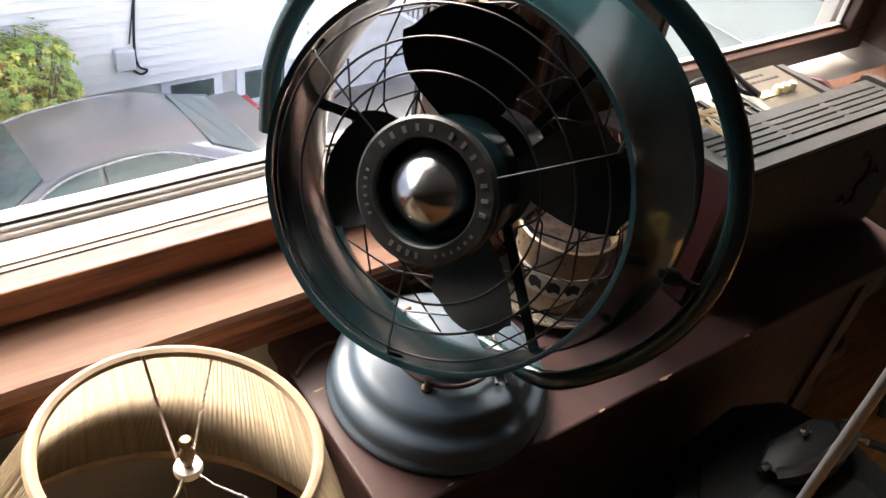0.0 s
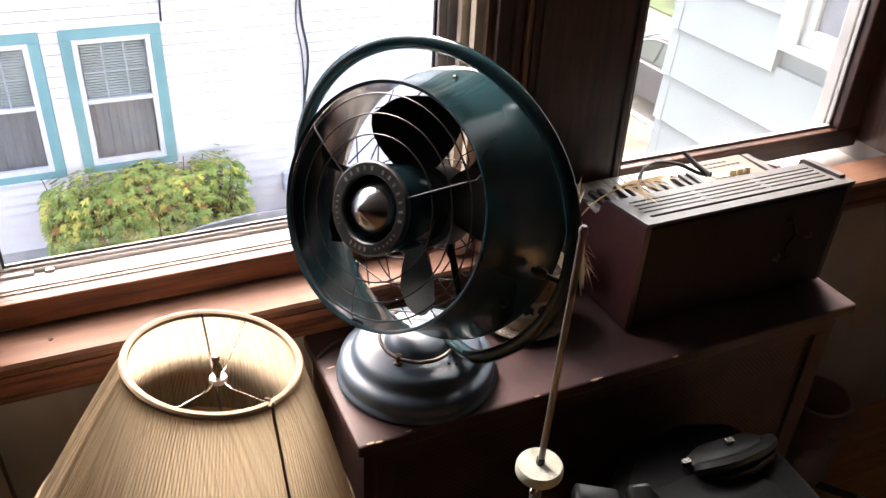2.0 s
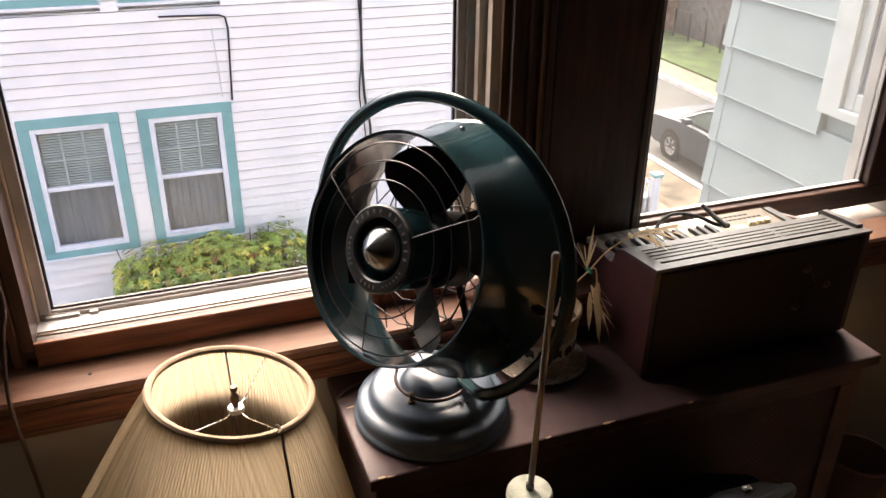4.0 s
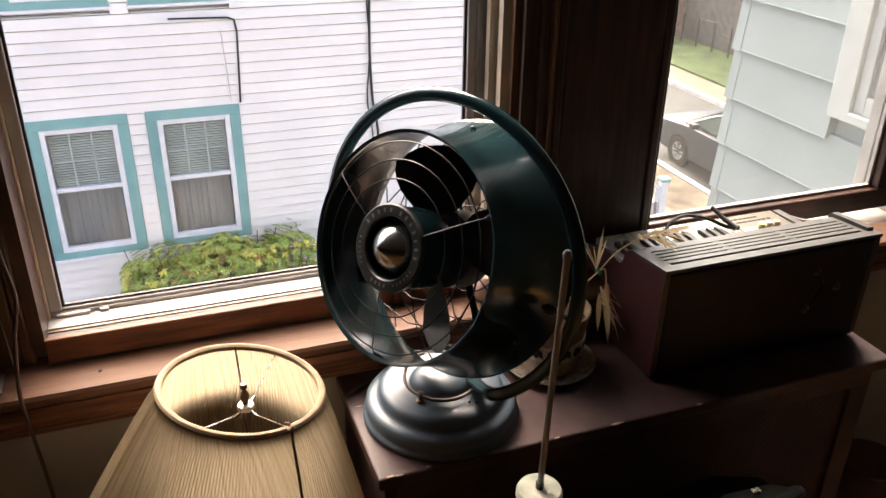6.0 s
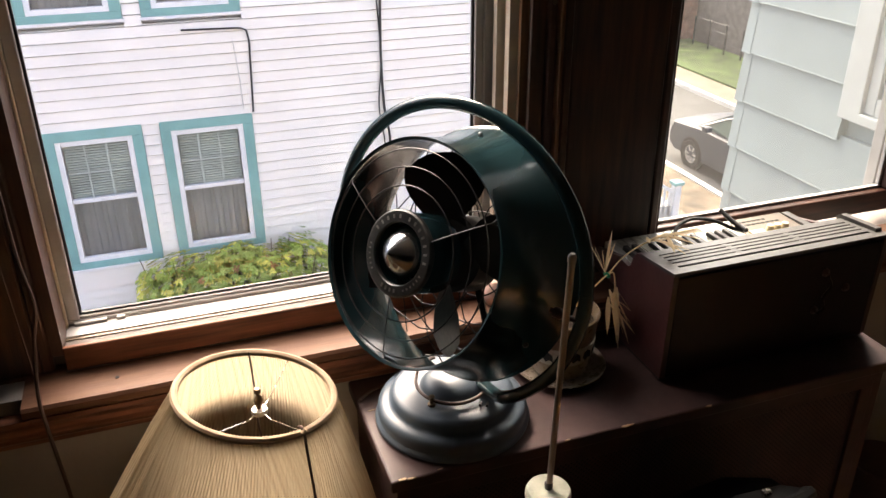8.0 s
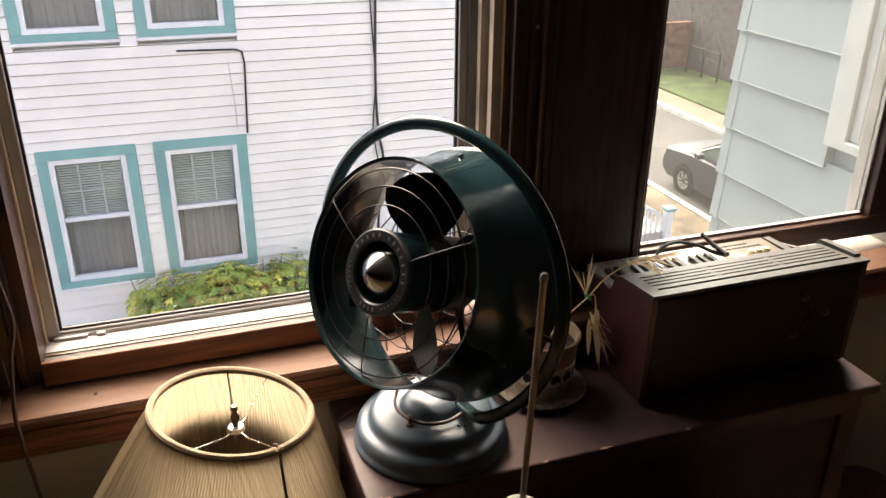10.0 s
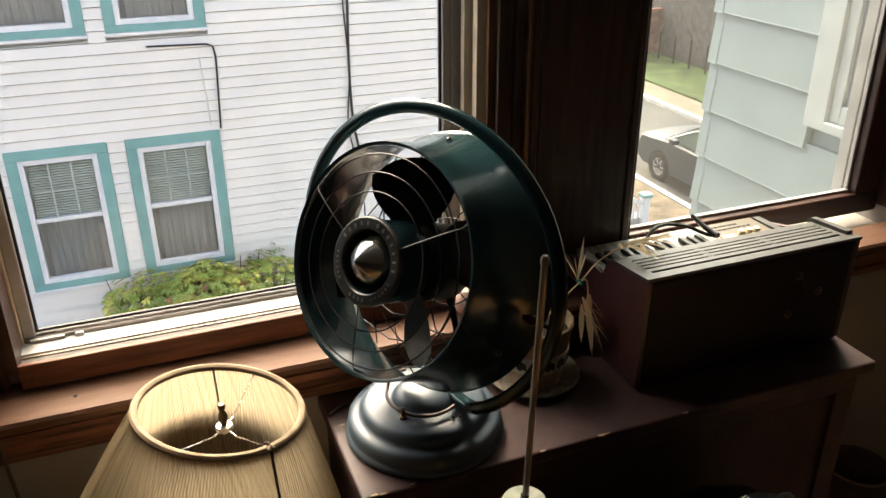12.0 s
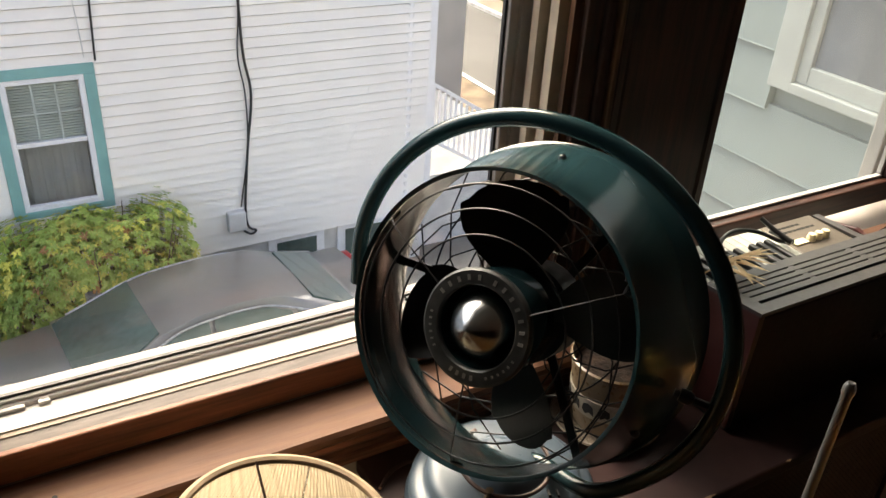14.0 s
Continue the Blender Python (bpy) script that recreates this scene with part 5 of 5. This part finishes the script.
# ---- cars ----
def make_car(name, place, turn, paint, label):
    c = thing(name, (0, 0, 0), label, "car")
    low = [(-2.3, 0.35), (-2.32, 0.62), (-2.2, 0.86), (-1.3, 0.95), (1.35, 0.97), (2.12, 0.96), (2.28, 0.8), (2.3, 0.4), (2.1, 0.22), (-2.1, 0.22)]
    def loft(sections, caps=True):
        bm = bmesh.new()
        rings = [[bm.verts.new(v) for v in s] for s in sections]
        for a, b in zip(rings, rings[1:]):
            n = len(a)
            for k in range(n):
                bm.faces.new((a[k], a[(k + 1) % n], b[(k + 1) % n], b[k]))
        if caps:
            bm.faces.new(rings[0][::-1])
            bm.faces.new(rings[-1])
        bmesh.ops.recalc_face_normals(bm, faces=bm.faces)
        return bm
    secs = []
    for y, sx, dz in ((-0.89, 0.93, -0.1), (-0.875, 0.985, -0.04), (-0.8, 1.0, 0.0), (0, 1.015, 0.03), (0.8, 1.0, 0.0), (0.875, 0.985, -0.04), (0.89, 0.93, -0.1)):
        secs.append([(x * sx, y, z + (dz if z > 0.5 else -dz * 0.6)) for x, z in low])
    body = part("body", loft(secs), paint, c, "", True, sharp=40)
    cab = [(-1.42, 0.95, 0.0), (-1.0, 1.172, 0.12), (-0.62, 1.37, 0.225), (-0.2, 1.45, 0.265), (0.3, 1.47, 0.275), (0.75, 1.42, 0.25), (1.15, 1.26, 0.17), (1.75, 1.0, 0.03)]
    sec2 = []
    for s, zz in ((-1, -0.06), (-0.96, -0.015), (-0.6, 0.0), (0, 0.012), (0.6, 0.0), (0.96, -0.015), (1, -0.06)):
        sec2.append([(x, s * (0.84 - i), z + (zz if z > 1 else 0) + (0.035 * (1 - s * s) if z > 1.4 else 0)) for x, z, i in cab] + [(1.5, s * 0.8, 0.9), (-1.3, s * 0.8, 0.9)])
    part("roof", loft(sec2), paint, c, "", True, sharp=50)
    def quad(name, pts, off, material, lab=""):
        bm = bmesh.new()
        P = [Vector(p) for p in pts]
        nrm = (P[1] - P[0]).cross(P[2] - P[0]).normalized() * off
        f = [bm.verts.new(p + nrm) for p in P]
        b = [bm.verts.new(p - nrm * 0.5) for p in P]
        bm.faces.new(f)
        bm.faces.new(b[::-1])
        n = len(P)
        for k in range(n):
            bm.faces.new((f[k], b[k], b[(k + 1) % n], f[(k + 1) % n]))
        bmesh.ops.recalc_face_normals(bm, faces=bm.faces)
        return part(name, bm, material, c, lab)
    quad("windscreen", [(-1.41, -0.76, 0.962), (-1.41, 0.76, 0.962), (-0.6, 0.56, 1.385), (-0.6, -0.56, 1.385)], 0.014, "carglass", "green-tinted windscreen")
    quad("rear_window", [(1.68, 0.7, 1.036), (1.68, -0.7, 1.036), (1.14, -0.56, 1.27), (1.14, 0.56, 1.27)], 0.02, "carglass")
    for s in (-1, 1):
        for x in (((-1.2, 0.995), (-0.1, 0.995), (-0.1, 1.385), (-0.38, 1.36), (-0.62, 1.28), (-0.9, 1.14)), ((-0.04, 0.995), (0.92, 0.995), (0.8, 1.27), (0.55, 1.36), (0.25, 1.39), (-0.04, 1.388)), ((0.98, 0.995), (1.42, 1.02), (1.1, 1.16), (0.88, 1.24))):
            def ay(z):
                t = (z - 0.95) / 0.45
                return s * (0.84 - 0.27 * t * 0.86)
            quad("side_window", [(px, ay(pz), pz) for px, pz in x], 0.014, "carglass")
        arch = glide([(px, s * (0.862 - 0.27 * (pz - 0.95) / 0.45 * 0.86), pz) for px, pz in ((-1.24, 0.99), (-0.92, 1.15), (-0.64, 1.295), (-0.38, 1.378), (-0.05, 1.406), (0.26, 1.408), (0.56, 1.378), (0.85, 1.285), (1.12, 1.175), (1.45, 1.02))], 4)
        part("window_trim", tube(arch, 0.013, 6), "rim", c, "", True)
        part("headlamp", box(-2.3, -2.12, s * 0.58 - 0.17, s * 0.58 + 0.17, 0.62, 0.76, 0.04), "skyglass", c)
        part("tail_lamp", box(2.1, 2.3, s * 0.62 - 0.18, s * 0.62 + 0.18, 0.72, 0.88, 0.03), "redlight", c, "red tail lamp")
        part("mirror", box(-0.98, -0.8, s * 0.96 - 0.08, s * 0.96 + 0.08, 0.98, 1.1, 0.03), paint, c)
        for x in (-1.42, 1.38):
            wm = frame_of((x, s * 0.82, 0.31), (0, s, 0))
            wheel = part("wheel", turned([(0.2, 0.085), (0.29, 0.085), (0.31, 0.06), (0.31, -0.06), (0.29, -0.09), (0.2, -0.09)], wm, 32, closed=True), "tyre", c, "", True)
            part("rim", turned([(0, 0.05), (0.05, 0.06), (0.07, 0.05), (0.16, 0.055), (0.2, 0.08), (0.205, 0.08), (0.205, -0.05), (0, -0.05)], wm, 32), "rim", wheel, "silver wheel rim", True)
            for k in range(6):
                bm = box(0.06, 0.19, -0.02, 0.02, 0.05, 0.075, 0.006)
                bmesh.ops.transform(bm, matrix=wm @ Matrix.Rotation(radians(60 * k), 4, "Z"), verts=bm.verts)
                part("spoke", bm, "rim", wheel)
            bm = turned([(0.31, 0.0), (0.37, 0.0), (0.37, 0.075), (0.31, 0.075)], wm, 32, closed=True)
            part("arch", bm, "tyre", c)
    c.matrix_world = Matrix.Translation(place) @ Matrix.Rotation(radians(turn), 4, "Z")
    return c


make_car("parked_car", (1.62, 7.8, GROUND), 5, "carA", "grey-brown sedan parked between the houses")
make_car("parked_car", (11.72, 12.38, GROUND + 0.012), -90, "carB", "dark blue-grey sedan parked at the kerb")


# ---- blue shingled wing ----
BX, BEND, BEXP = 2.87, 2.787, 0.242


def make_wing():
    w = thing("blue_wing", (BX + 1, 1.9, GROUND), "house wing clad in wide pale blue-grey shingles", "house")
    part("wall", box(BX + 0.03, BX + 2.5, WOUT + 0.05, BEND - 0.02, GROUND, 3.2), "bluewall", w)
    top = 1.067 + 4 * BEXP
    nrow = int((top - GROUND) / BEXP)
    for r in range(nrow + 4):
        z1 = top - r * BEXP + 2 * BEXP
        z0 = z1 - BEXP
        if z0 < GROUND:
            break
        prof = [(BX - 0.022, z0), (BX - 0.02, z0 + 0.004), (BX + 0.0, z1 + 0.02), (BX + 0.029, z1 + 0.02), (BX + 0.029, z0)]
        cuts = [(WOUT + 0.05, BEND)]
        if z1 > 0.72 and z0 < 2.2:
            cuts = [(WOUT + 0.05, 1.205), (2.1, BEND)]
        for a, b in cuts:
            part("shingle_board", turned_board(prof, a, b), "bluewall", w)
        # return face round the corner
        part("corner_cap", turned_board([(BX - 0.026, z0 - 0.004), (BX - 0.024, z0 + 0.004), (BX - 0.003, z1 + 0.01), (BX + 0.01, z1 + 0.01), (BX + 0.01, z0)], BEND - 0.05, BEND + 0.012), "bluewall", w)
    win = part("window", box(BX - 0.04, BX + 0.03, 1.99, 2.105, 0.69, 2.2, 0.004), "wingtrim", w, "cream-white window casing")
    part("casing", box(BX - 0.04, BX + 0.03, 1.2, 1.315, 0.69, 2.2, 0.004), "wingtrim", win)
    part("sill", box(BX - 0.045, BX + 0.03, 1.316, 1.989, 0.69, 0.735, 0.006), "wingtrim", win)
    part("casing", box(BX - 0.04, BX + 0.03, 1.316, 1.989, 2.09, 2.2, 0.004), "wingtrim", win)
    for a, b in ((1.935, 1.989), (1.316, 1.375)):
        part("sash", box(BX - 0.02, BX + 0.02, a, b, 0.736, 2.089, 0.004), "wingtrim", win)
    part("sash", box(BX - 0.02, BX + 0.02, 1.376, 1.934, 0.736, 0.81, 0.004), "wingtrim", win)
    part("sash", box(BX - 0.02, BX + 0.02, 1.376, 1.934, 1.4, 1.45, 0.004), "wingtrim", win)
    part("pane", box(BX + 0.0, BX + 0.005, 1.376, 1.934, 0.8, 2.09), "skyglass", win)
    return w


def turned_board(profile_xz, y0, y1):
    return extruded(profile_xz, "y", y0, y1)


make_wing()

# ---- house across the street ----
far = thing("brick_house", (18, 23, GROUND), "dark grey brick house across the street with a red brick stoop", "house")
part("wall", box(18.2, 26, 8, 42, GROUND, 4), "brickdark", far)
for y in (17.0, 19.6, 22.2, 27.5):
    fw = part("window", box(18.1, 18.22, y, y + 1.1, -1.9, 0.0, 0.02), "whitetrim", far)
    part("pane", box(18.06, 18.13, y + 0.12, y + 0.98, -1.75, -0.12), "skyglass", fw)
for k in range(7):
    part("step", box(16.3 + 0.27 * k, 18.2, 24.6, 26.2, GROUND + 0.1 + 0.18 * k, GROUND + 0.1 + 0.18 * (k + 1), 0.01), "concrete", far)
for y in (24.35, 26.22):
    part("stoop_wall", box(16.2, 18.2, y, y + 0.23, GROUND + 0.1, GROUND + 1.7, 0.02), "brickred", far, "red brick stoop wall")
fence = thing("wire_fence", (17.6, 18, GROUND), "low wire fence in front of the brick house", "fence")
for k in range(14):
    part("post", box(17.58, 17.62, 12.5 + k * 0.85, 12.54 + k * 0.85, GROUND + 0.16, GROUND + 1.1), "wire", fence)
for z in (0.5, 0.8, 1.08):
    part("wire", tube([(17.6, 12.5, GROUND + z), (17.6, 23.6, GROUND + z)], 0.006, 6), "wire", fence)

# ---- floor boards ----
rngf = random.Random(8)
bw = 0.057
y = RY0
while y < WY - 0.002:
    x = WX0 - rngf.uniform(0, 0.9)
    y1 = min(y + bw, WY)
    while x < WX1:
        ln = rngf.uniform(2.4, 3.6)
        a, b = max(x, WX0), min(x + ln, WX1)
        if b - a > 0.01:
            part("floor_board", box(a + 0.0004, b - 0.0004, y + 0.0005, y1 - 0.0005, -0.018, rngf.uniform(-0.0006, 0)), "floor", floor)
        x += ln
    y += bw
